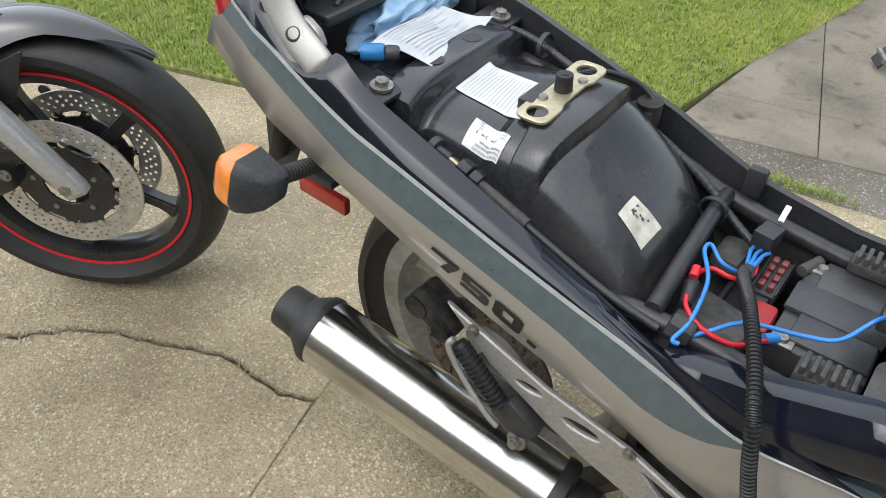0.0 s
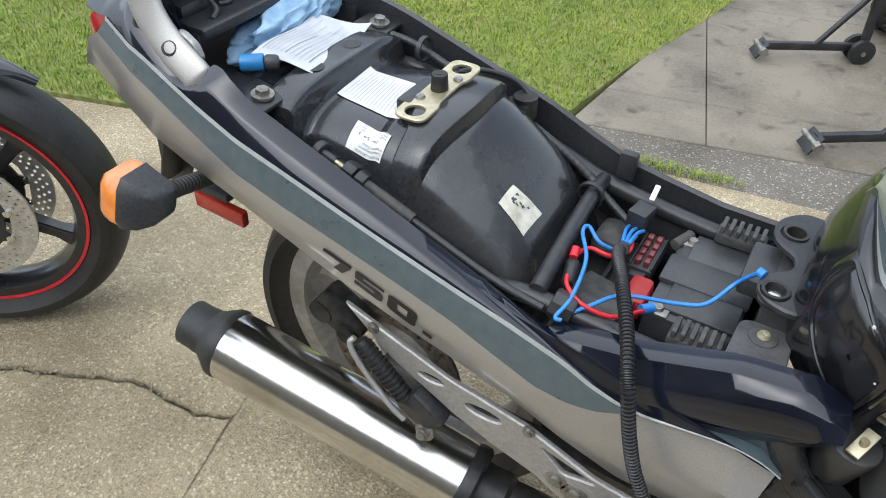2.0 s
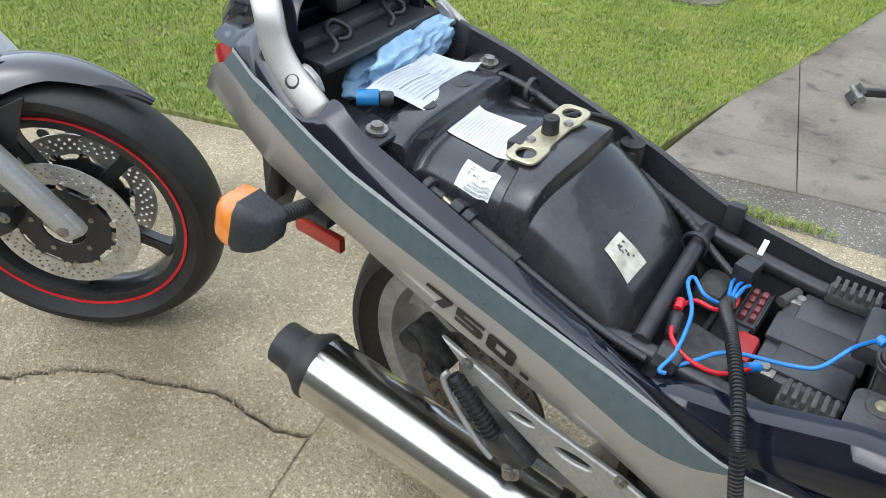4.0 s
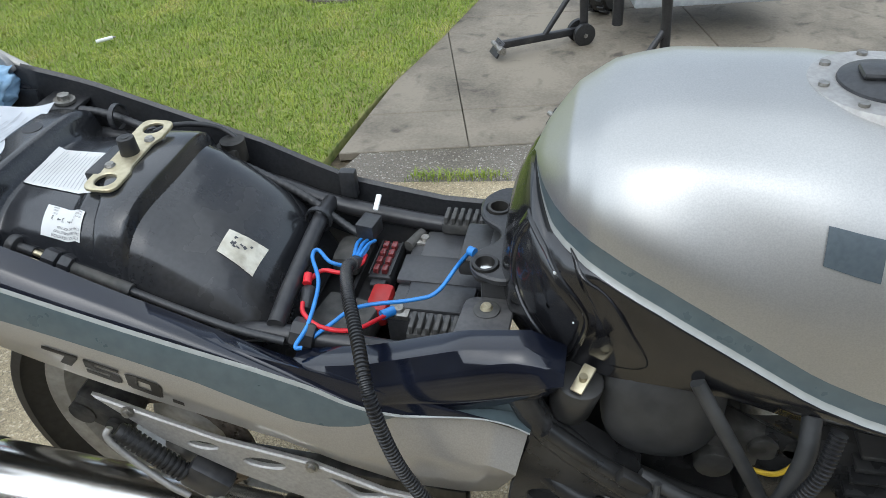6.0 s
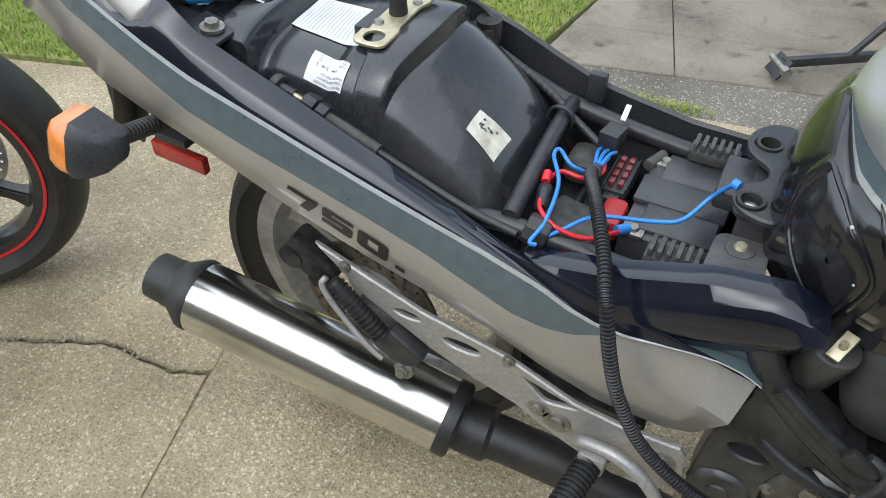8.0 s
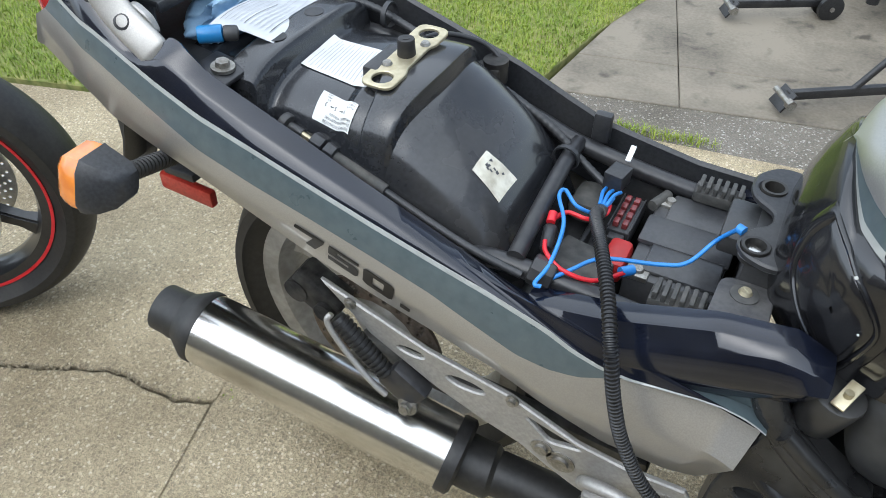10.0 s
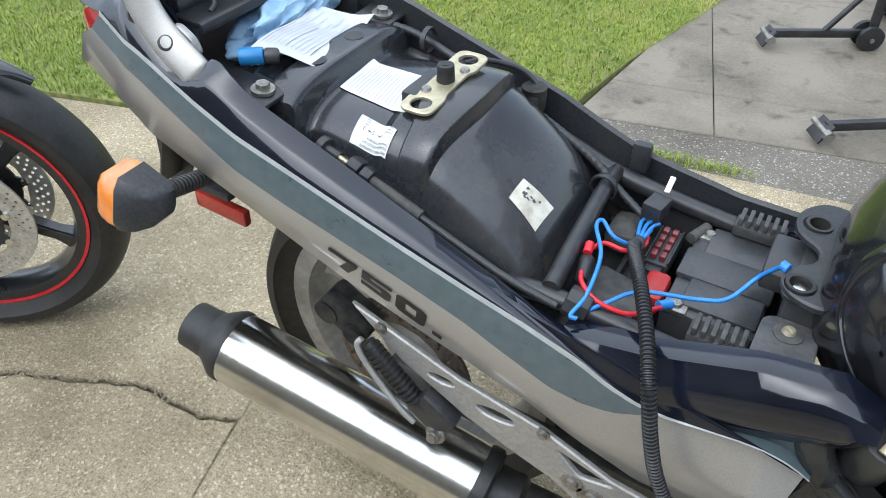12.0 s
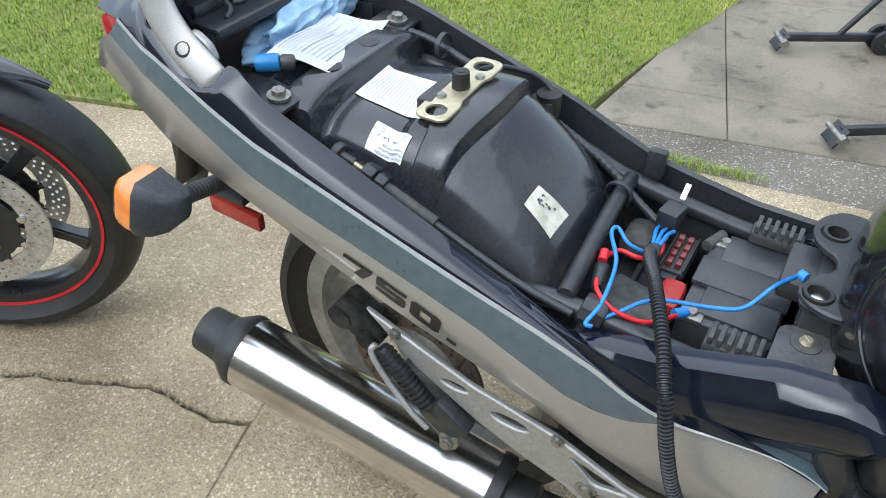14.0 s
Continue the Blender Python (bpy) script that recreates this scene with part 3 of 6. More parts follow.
def blades(name, places, tall, mat, label, wide=0.0035):
    """Many bent grass blades in one object."""
    rnd = np.random.RandomState(4)
    n = len(places)
    p = np.array(places)
    a = rnd.uniform(0, 2 * np.pi, n)
    h = tall * rnd.uniform(0.45, 1.15, n)
    lean = h * rnd.uniform(0.3, 1.1, n)
    w = wide * rnd.uniform(0.6, 1.3, n)
    dx, dy = np.cos(a), np.sin(a)
    z0 = 0.004
    v = np.empty((n, 5, 3))
    v[:, 0] = np.stack([p[:, 0] - dy * w, p[:, 1] + dx * w, np.full(n, z0)], 1)
    v[:, 1] = np.stack([p[:, 0] + dy * w, p[:, 1] - dx * w, np.full(n, z0)], 1)
    mx, my = p[:, 0] + dx * lean * 0.35, p[:, 1] + dy * lean * 0.35
    v[:, 2] = np.stack([mx + dy * w * 0.8, my - dx * w * 0.8, z0 + h * 0.62], 1)
    v[:, 3] = np.stack([mx - dy * w * 0.8, my + dx * w * 0.8, z0 + h * 0.62], 1)
    v[:, 4] = np.stack([p[:, 0] + dx * lean, p[:, 1] + dy * lean, z0 + h * rnd.uniform(0.75, 1.0, n)], 1)
    i = np.arange(n)[:, None] * 5
    faces = np.concatenate([i + [0, 1, 2, 3]], 1).tolist() + np.concatenate([i + [3, 2, 4]], 1).tolist()
    me = bpy.data.meshes.new(name)
    me.from_pydata(v.reshape(-1, 3).tolist(), [], faces)
    me.materials.append(mat)
    ob = new(name, me)
    return tagged(ob, label, "grass", kind="stuff")


rnd = np.random.RandomState(7)
spots = []
while len(spots) < 250000:
    x, y = rnd.uniform(-3.2, 0.35), rnd.uniform(0.4, 4.2)
    if inside(x, y, LAWN):
        spots.append((x, y))
blades("lawn_grass", spots, 0.024, GRASS, "dense mown green grass with yellowish dry patches", 0.0015)
spots = []
for k in range(420):
    x = rnd.uniform(0.2, 0.52)
    if rnd.uniform() < math.sin((x - 0.2) / 0.32 * math.pi) + 0.25:
        spots.append((x, 1.285 + (x - 0.3) * 0.13 + rnd.normal(0, 0.014)))
blades("grass_tuft", spots, 0.026, GRASS, "grass tuft growing in the joint before the patio", 0.0014)
spots = [(-0.15 + rnd.normal(0, 0.008), -0.005 + rnd.normal(0, 0.008)) for k in range(9)] + [(x + rnd.normal(0, 0.006), y + rnd.normal(0, 0.006)) for x, y in crack for k in range(2) if x > -0.9 and rnd.uniform() < 0.08]
blades("weed", spots, 0.006, GRASS, "tiny weeds growing in the driveway crack", 0.002)
rr = random.Random(31)
shape = [(-1, -0.8, -0.5), (0.9, -1, -0.6), (1, 0.8, -0.5), (-0.8, 1, -0.6), (-0.5, -0.4, 0.7), (0.5, -0.6, 0.6), (0.6, 0.5, 0.7), (-0.4, 0.6, 0.6)]
sides = [(0, 1, 5, 4), (1, 2, 6, 5), (2, 3, 7, 6), (3, 0, 4, 7), (4, 5, 6, 7), (3, 2, 1, 0)]
gv, gf = [], []
for x, y in crack + broken(crack, 0.006, 3, 5):
    for _ in range(4):
        if x < -1.3 or rr.random() < (x + 0.75) / 0.6:
            continue
        size = rr.choice((0.001, 0.0013, 0.0016, 0.002, 0.0032))
        cx, cy, a = x + rr.gauss(0, 0.006), y + 0.004 + rr.gauss(0, 0.006), rr.uniform(0, 6.28)
        base = len(gv)
        gv += [(cx + size * (p * math.cos(a) - q * math.sin(a)) * rr.uniform(0.8, 1.2), cy + size * (p * math.sin(a) + q * math.cos(a)) * rr.uniform(0.8, 1.2), 0.0012 + size * h * 0.6) for p, q, h in shape]
        gf += [tuple(base + i for i in f) for f in sides]
me = bpy.data.meshes.new("rubble")
me.from_pydata(gv, [], gf)
me.materials.append(GRIT)
tagged(new("rubble", me), "loose grit and chips along the driveway crack", "grit", kind="stuff")
stone = bmesh.new()
bmesh.ops.create_cone(stone, cap_ends=True, segments=22, radius1=0.26, radius2=0.24, depth=0.06)
for v in stone.verts:
    v.co.x *= 1.0 + 0.12 * math.sin(v.co.y * 20)
bmesh.ops.transform(stone, matrix=Matrix.Translation((-0.56, 2.95, -0.010)), verts=stone.verts)
tagged(part("stepping_stone", stone, STRIP), "round grey aggregate stepping stone sunk in the lawn", "stone")
pen = thing("pen", "white plastic pen lying in the grass", "pen")
part("barrel", cyl((-1.394, 2.092, 0.05), (-1.345, 2.143, 0.05), 0.008), WHITE_PLASTIC, pen)
part("tip", cyl((-1.345, 2.143, 0.05), (-1.335, 2.153, 0.05), 0.006, 0.002), STEEL, pen)

# ---- the motorcycle with its seat taken off ----
# its parts are drawn at 1 : 1.22 round a point above the seat, with the tyre's foot on the ground
BIKE = Matrix.Translation((0.6227, -0.572, 1.2134)) @ Matrix.Scale(1.22, 4) @ Matrix.Translation((-0.6227, 0.572, -1.2134))
bike = thing("motorcycle", "silver and navy motorcycle, seat removed and battery bay open", "motorcycle", BIKE)


def taper(x):
    return ip(x, [(-0.15, 0.6), (-0.08, 0.75), (0.0, 0.9), (0.15, 1.0)])


CURVE_A = [(0.03, 0.862), (0.086, 0.862), (0.098, 0.883), (0.110, 0.885), (0.122, 0.875), (0.14, 0.863), (0.165, 0.8525), (0.197, 0.840), (0.255, 0.817), (0.312, 0.793), (0.381, 0.766), (0.46, 0.734), (0.50, 0.722)]
CURVE_A_LEFT = [(0.03, 0.90), (0.103, 0.882), (0.174, 0.863), (0.229, 0.845), (0.286, 0.827), (0.363, 0.8025), (0.42, 0.778), (0.469, 0.759), (0.507, 0.752), (0.573, 0.741), (0.64, 0.739)]
CURVE_R = [(0.0, 0.88), (0.059, 0.866), (0.085, 0.862), (0.100, 0.869), (0.115, 0.865), (0.151, 0.850), (0.203, 0.829), (0.268, 0.807), (0.331, 0.787), (0.362, 0.776), (0.422, 0.757), (0.479, 0.742), (0.53, 0.73)]
CURVE_C = [(-0.045, 0.899), (0.018, 0.879), (0.062, 0.86), (0.094, 0.847), (0.14, 0.832), (0.209, 0.811), (0.274, 0.791), (0.337, 0.772), (0.398, 0.755), (0.456, 0.74), (0.513, 0.7225), (0.54, 0.709), (0.565, 0.702), (0.59, 0.701), (0.62, 0.706), (0.65, 0.711), (0.67, 0.712), (0.69, 0.708), (0.705, 0.700)]
CURVE_D = [(-0.066, 0.879), (-0.017, 0.867), (0.024, 0.851), (0.063, 0.832), (0.101, 0.815), (0.14, 0.799), (0.209, 0.777), (0.277, 0.759), (0.341, 0.741), (0.403, 0.722), (0.433, 0.709), (0.493, 0.685), (0.521, 0.678), (0.548, 0.679), (0.572, 0.689), (0.592, 0.6975), (0.62, 0.7045), (0.65, 0.7095), (0.67, 0.7105), (0.69, 0.7065), (0.705, 0.6985)]
CURVE_E = [(-0.16, 0.801), (-0.089, 0.792), (-0.023, 0.78), (0.054, 0.76), (0.15, 0.741), (0.192, 0.724), (0.235, 0.707), (0.277, 0.692), (0.332, 0.675), (0.372, 0.664), (0.418, 0.652), (0.463, 0.637), (0.522, 0.606), (0.582, 0.582), (0.645, 0.576), (0.68, 0.584)]


def panel_row(u, side):
    """One cross-section of the tail panel, from the inner wall over the shoulder to the lower edge; u from tail to front."""
    def at(x0, x1, table, w, dz=0.0):
        x = x0 + (x1 - x0) * u
        return Vector((x, side * w * taper(x), ip(x, table) + dz))
    inner = CURVE_A if side < 0 else CURVE_A_LEFT
    end = 0.50 if side < 0 else 0.64
    far, mid, foot = (0.705, 0.694, 0.672) if side < 0 else (0.57, 0.575, 0.58)
    pts = [at(0.05, end, inner, 0.124, -0.09), at(0.05, end, inner, 0.1245, -0.004), at(0.05, end, inner, 0.128)]
    r = at(0.02, 0.53, CURVE_R, 0.147)
    c = at(-0.045, far, CURVE_C, 0.1565, 0.0025 * min(1, max(0, (0.9 - u) / 0.15)))
    if side > 0:
        r = pts[-1] + Vector((0, 0.006, -0.004))
        c = r + Vector((0, 0.012, -0.02))
    slim = 1 - 0.16 * max(0, (u - 0.72) / 0.28)
    lower = 1 - 0.1 * max(0, (u - 0.72) / 0.28)
    low = [at(-0.047, far, CURVE_C, 0.158, -0.0025 * min(1, max(0.08, (0.9 - u) / 0.15))), at(-0.066, far, CURVE_D, 0.166 * slim), at(-0.11, mid, CURVE_D, 0.166, -0.022 - 0.032 * max(0, (u - 0.72) / 0.28)), at(-0.16, foot, CURVE_E, 0.158 * lower, 0.004), at(-0.16, foot, CURVE_E, 0.152 * lower, -0.001), at(-0.15, foot, CURVE_E, 0.125, -0.001)]
    if side > 0:
        low = [p - Vector((0, 0, 0.03)) for p in low]
    pts += [r.lerp(pts[-1], 0.1), r.lerp(c, 0.12), c.lerp(r, 0.25), c] + low
    return pts


for side, word in ((-1, "right"), (1, "left")):
    rows = [panel_row(k / 80, side) for k in range(81)]
    bm = loft(rows, mats=[0, 0, 0, 0, 0, 0, 1, 2, 3, 3, 3, 3] if side < 0 else [4, 4] + [0] * 10)
    part("tail_panel", bm, [NAVY, CREAM, TEAL, SILVER, PLASTIC], bike, "navy and silver tail panel with teal and cream stripes")
    # front side cover, below the tank's rear
    rows = []
    for k in range(25):
        x = 0.485 + 0.245 * k / 24
        zt = ip(x, [(0.485, 0.729), (0.558, 0.745), (0.642, 0.776), (0.674, 0.781), (0.70, 0.785), (0.73, 0.771)])
        zm = min(zt - 0.001, ip(x, [(0.485, 0.718), (0.563, 0.730), (0.643, 0.761), (0.687, 0.777), (0.73, 0.776)]))
        if side > 0:
            zt, zm = zt - 0.045, zm - 0.05
        zb = ip(x, [(0.485, 0.675), (0.57, 0.685), (0.619, 0.698), (0.663, 0.714), (0.715, 0.737), (0.73, 0.755)])
        rows.append([Vector((x, side * w, z)) for w, z in ((0.110, zt - 0.03), (0.111, zt - 0.008), (0.114, zt - 0.004), (0.138, zt), (0.141, zt - 0.001), (0.1485, zm), (0.150, zm - 0.002), (0.155, (zm + zb) / 2), (0.150, zb + 0.006), (0.147, zb), (0.125, zb))])
    part("side_cover", loft(rows), NAVY, bike, "glossy navy black side cover")
    if side < 0:
        part("inner_plate", box(0.645, -0.138, 0.70, 0.12, 0.004, 0.05, 0.0015), TEAL, bike, "grey inner mounting plate")
        part("inner_guard", box(0.63, -0.10, 0.64, 0.20, 0.004, 0.17, 0.0015), SATIN, bike)
    if side < 0:   # the near panel runs on to its own front point
        continue
    # lower silver cover
    rows = []
    for k in range(25):
        x = 0.40 + 0.30 * k / 24
        zt = ip(x, [(0.40, 0.69), (0.516, 0.69), (0.553, 0.70), (0.596, 0.715), (0.634, 0.722), (0.671, 0.731), (0.70, 0.713)])
        zb = ip(x, [(0.40, 0.675), (0.463, 0.652), (0.522, 0.619), (0.582, 0.595), (0.645, 0.590), (0.668, 0.598), (0.682, 0.635), (0.70, 0.70)])
        zt, zb = zt - 0.015, zb - 0.015
        bulge = 0.012 * math.sin(math.pi * min(1, max(0, (x - 0.40) / 0.3))) + 0.008 * min(1, max(0, (x - 0.42) / 0.08))
        rows.append([Vector((x, side * w, z)) for w, z in ((0.135, zt + 0.004), (0.148, zt), (0.157 + bulge, zt * 0.7 + zb * 0.3), (0.159 + bulge, zt * 0.45 + zb * 0.55), (0.152 + bulge * 0.5, zt * 0.2 + zb * 0.8), (0.143, zb), (0.125, zb))])
    part("lower_cover", loft(rows), SILVER, bike, "silver lower side cover")


def on_panel(x, f):
    """A place just outside the right panel's silver band at x; f from its upper to its lower edge."""
    lo, hi = 0.0, 1.0
    for _ in range(24):
        u = (lo + hi) / 2
        row = panel_row(u, -1)
        p = row[8].lerp(row[9], f * 2) if f < 0.5 else row[9].lerp(row[10], f * 2 - 1)
        lo, hi = (u, hi) if p.x < x else (lo, u)
    return p + Vector((0, -0.0009, 0.0003))


def flat_text(body, size=1.0, shear=0.0, bold=0.0):
    """Letter outlines as a bmesh, from Blender's own font, laid out from the origin."""
    cu = bpy.data.curves.new("letters", 'FONT')
    cu.body, cu.size, cu.shear, cu.fill_mode, cu.offset = body, size, shear, 'BOTH', bold
    ob = new("letters", cu)
    me = bpy.data.meshes.new_from_object(ob.evaluated_get(bpy.context.evaluated_depsgraph_get()))
    bpy.data.objects.remove(ob)
    bm = bmesh.new()
    bm.from_mesh(me)
    bpy.data.meshes.remove(me)
    return bm


# squat slanted figures: outlines on a grid one unit wide and high
FIGURES = (
    ([(0, 1), (1, 1), (1, 0.72), (0.72, 0), (0.40, 0), (0.64, 0.66), (0, 0.66)], []),
    ([(0, 1), (1, 1), (1, 0.76), (0.30, 0.76), (0.30, 0.62), (0.88, 0.62), (1, 0.5), (1, 0.12), (0.88, 0), (0, 0), (0, 0.25), (0.68, 0.25), (0.68, 0.38), (0, 0.38)], []),
    ([(0.12, 1), (0.88, 1), (1, 0.88), (1, 0.12), (0.88, 0), (0.12, 0), (0, 0.12), (0, 0.88)], [[(0.32, 0.72), (0.68, 0.72), (0.68, 0.28), (0.32, 0.28)]]),
    ([(0.1, 0.26), (0.42, 0.26), (0.42, 0.0), (0.1, 0.0)], []),
)
for i, (outline, gaps) in enumerate(FIGURES):
    num = plate(outline, 0.001, None, 0, holes=gaps)
    bmesh.ops.delete(num, geom=[f for f in num.faces if f.calc_center_median().z < 0.0009], context='FACES')
    bmesh.ops.triangulate(num, faces=list(num.faces))
    for _ in range(3):
        bmesh.ops.subdivide_edges(num, edges=[e for e in num.edges if e.calc_length() > 0.16], cuts=1)
        bmesh.ops.triangulate(num, faces=list(num.faces))
    for v in num.verts:
        along_word = (i + v.co.x * 0.86) / 3
        f = 0.40 + 0.10 * along_word + 0.36 * (1 - v.co.y)
        v.co = on_panel(0.252 + 0.115 * along_word - (1 - v.co.y) * 0.004 + v.co.y * 0.004, f)
    part("number_decal", num, DECAL, bike, "worn black 750 decal figure", smooth=False)

# inner tray and rear mudguard
def guard_z(x, y):
    top = ip(x, [(0.05, 0.835), (0.126, 0.838), (0.134, 0.856), (0.137, 0.8575), (0.169, 0.8575), (0.172, 0.856), (0.181, 0.836), (0.184, 0.835), (0.20, 0.836), (0.262, 0.842), (0.272, 0.848), (0.312, 0.846), (0.317, 0.838), (0.338, 0.829), (0.353, 0.8195), (0.367, 0.8095), (0.38, 0.80), (0.394, 0.789), (0.407, 0.777), (0.419, 0.763), (0.43, 0.748), (0.44, 0.731), (0.45, 0.712), (0.46, 0.69)])
    a = abs(y) / 0.1
    soft = 0.35 if 0.13 < x < 0.176 else 1.0
    return top - soft * (0.022 * a ** 3 + 0.02 * a ** 8)


rows = []
for k in range(165):
    x = 0.05 + 0.41 * k / 164
    row = [Vector((x, y, guard_z(x, y))) for y in np.linspace(-0.1, 0.1, 25)]
    rows.append([Vector((x, -0.112, row[0].z - 0.05))] + row + [Vector((x, 0.112, row[-1].z - 0.05))])
part("mudguard", loft(rows), FENDER_BLACK, bike, "dusty black plastic rear mudguard")
for s in (-1, 1):
    bm = box(0.135, s * 0.103, 0.848, 0.045, 0.045, 0.006, 0.002, Matrix.Rotation(radians(8), 4, 'Y'))
    ear = part("mount_ear", bm, SATIN, bike)
    part("bolt", bolt((0.14, s * 0.103, 0.852), (0.1, 0, 1), 0.0075, 0.008), STEEL, ear, "hex bolt with washer")
tray = shell(loft([[Vector((x, y, z)) for x in (-0.06, 0.0, 0.05, 0.10)] for y, z in ((-0.11, 0.86), (-0.105, 0.832), (0.105, 0.832), (0.11, 0.86))]), 0.003)
part("tail_tray", tray, PLASTIC, bike)

# subframe tubes
for s, dz in ((-1, -0.05), (1, 0.0)):
    part("frame_rail", tube([(0.08, s * 0.104, 0.815 + dz), (0.2, s * 0.106, 0.805 + dz), (0.293, s * 0.103, 0.785 + dz), (0.345, s * 0.102, 0.77 + dz), (0.40, s * 0.101, 0.754 + dz * 0.7), (0.45, s * 0.101, 0.738 + dz * 0.2), (0.56, s * 0.10, 0.722), (0.70, s * 0.10, 0.71)], 0.0098, 14), SATIN, bike, "satin black frame tube")
part("cross_tube", tube([(0.458, -0.10, 0.737), (0.455, -0.05, 0.743), (0.448, 0.05, 0.745), (0.446, 0.098, 0.742)], 0.009, 14), SATIN, bike, "satin black cross tube")
part("frame_collar", cyl((0.475, -0.103, 0.735), (0.498, -0.102, 0.73), 0.015, n=8, bevel=0.003), SATIN, bike)
part("rubber_clip", box(0.466, 0.112, 0.76, 0.02, 0.012, 0.035, 0.003), PLASTIC, bike)

# seat latch plate
latch = part("latch_plate", plate(rounded([(-0.062, -0.018), (-0.03, -0.018), (-0.022, -0.014), (0.022, -0.014), (0.03, -0.018), (0.062, -0.018), (0.062, 0.018), (0.03, 0.018), (0.022, 0.014), (-0.022, 0.014), (-0.03, 0.018), (-0.062, 0.018)], 0.012), 0.004,
             frame_at((0.287, 0.0, 0.851), (0.0, 1, 0.05), (-1, 0.0, 0)), 0.0008, holes=[(-0.046, 0, 0.0105), (0.046, 0, 0.0105)]), BRASS, bike, "yellowish plated seat latch plate")
part("rubber_stop", merge(cyl((0.287, 0, 0.853), (0.287, 0, 0.872), 0.0095, 0.0085, 20, 0.001), cyl((0.287, 0, 0.86), (0.287, 0, 0.8725), 0.004)), RUBBER, latch)
for y, x in ((-0.024, 0.279), (0.024, 0.295)):
    part("screw", screw((x, y, 0.855 + y * 0.05), (0, 0, 1), 0.0055), STEEL, latch)
for y in (-0.046, 0.046):
    part("latch_ring", turned([(0.0105, 0.0), (0.0105, 0.012), (0.0125, 0.012), (0.0125, 0.0)], 24, Matrix.Translation((0.287, y, 0.848)) @ Matrix.Rotation(radians(-90), 4, 'X'), closed=True), DARK_STEEL, latch)
part("latch_block", box(0.268, -0.012, 0.845, 0.018, 0.055, 0.018, 0.003), PLASTIC, bike)
rows = []
for y in np.linspace(-0.108, 0.108, 27):
    yy = max(-0.1, min(0.1, y))
    drop = 0.05 * max(0, abs(y) - 0.1) / 0.008
    back = 0.024 * min(1, max(0, -y / 0.07))   # the saddle leans forward on the near flank
    front = 0.331 - 0.011 * (y / 0.1) ** 2
    top = max(guard_z(0.29, yy), guard_z(0.275, yy)) + 0.0035 - drop
    rows.append([Vector((0.262 + back, y, guard_z(0.262, yy) - drop - 0.003)), Vector((0.2675 + back, y, top - 0.001)), Vector((0.2695 + back, y, top)), Vector((front - 0.004, y, top - 0.001)), Vector((front - 0.0008, y, top - 0.0022)), Vector((front + 0.0004, y, top - 0.005)), Vector((front + 0.003, y, guard_z(front + 0.003, yy) - drop - 0.003))])
part("latch_saddle", loft(rows), FENDER_BLACK, bike, "raised black plastic saddle under the latch")
for y in (-0.035, 0.03):
    part("ridge_hole", turned([(0.0, 0.0), (0.0105, 0.0), (0.0105, 0.0006), (0.0, 0.0006)], 24, Matrix.Translation((0.153, y, 0.8573)) @ Matrix.Rotation(radians(90), 4, 'X')), SATIN, bike)

# battery bay
part("battery_box", merge(box(0.555, 0.01, 0.60, 0.20, 0.19, 0.006, 0.002), box(0.49, 0.01, 0.64, 0.006, 0.19, 0.09, 0.002), box(0.648, 0.01, 0.66, 0.006, 0.19, 0.11, 0.002),
                          box(0.565, -0.088, 0.66, 0.16, 0.005, 0.11, 0.002), box(0.565, 0.105, 0.66, 0.16, 0.005, 0.11, 0.002)), PLASTIC, bike, "dark plastic battery tray")
part("bay_floor", box(0.47, 0, 0.668, 0.12, 0.2, 0.006, 0.002), PLASTIC, bike)
bat = part("battery", merge(box(0.592, 0.02, 0.655, 0.086, 0.137, 0.118, 0.003), box(0.598, 0.062, 0.716, 0.07, 0.052, 0.006, 0.002), box(0.598, -0.018, 0.716, 0.07, 0.042, 0.005, 0.002)), BATTERY, bike, "black motorcycle battery")
part("battery_strap", box(0.592, 0.022, 0.7165, 0.090, 0.044, 0.0075, 0.003), BATTERY, bat, "raised smooth step across the battery lid")
for y, m in ((0.0755, STEEL), (-0.041, STEEL)):
    part("terminal", merge(box(0.561, y, 0.714, 0.022, 0.018, 0.006, 0.001), screw((0.561, y, 0.717), (0, 0, 1), 0.006)), m, bat, "zinc battery terminal with cross head screw")
part("terminal_cover", box(0.535, -0.022, 0.703, 0.024, 0.042, 0.026, 0.006), COVER_RED, bat, "red rubber terminal cover")
fuse = part("fuse_box", merge(box(0.5245, 0.043, 0.700, 0.026, 0.062, 0.02, 0.003), box(0.5245, 0.006, 0.704, 0.016, 0.010, 0.008, 0.001), box(0.5130, 0.043, 0.711, 0.0015, 0.058, 0.004, 0.0004), box(0.5360, 0.043, 0.711, 0.0015, 0.058, 0.004, 0.0004)), PLASTIC, bike, "small black fuse box")
for i in range(2):
    for j in range(4):
        part("fuse", box(0.5195 + 0.0095 * i, 0.022 + 0.0135 * j, 0.713, 0.0062, 0.0095, 0.007, 0.001), FUSE_RED, fuse, "dark red blade fuse")
part("grey_connector", cyl((0.545, 0.062, 0.715), (0.555, 0.088, 0.715), 0.006), GREY_RUBBER, bike)
relay = part("relay", box(0.504, 0.058, 0.741, 0.021, 0.025, 0.019, 0.0015, Matrix.Rotation(radians(-10), 4, 'Z')), PLASTIC, bike, "black cube relay")
part("relay_tab", box(0.508, 0.082, 0.757, 0.006, 0.02, 0.003, 0.001, Matrix.Rotation(radians(25), 4, 'X')), WHITE_PLASTIC, relay, "white plastic tab")
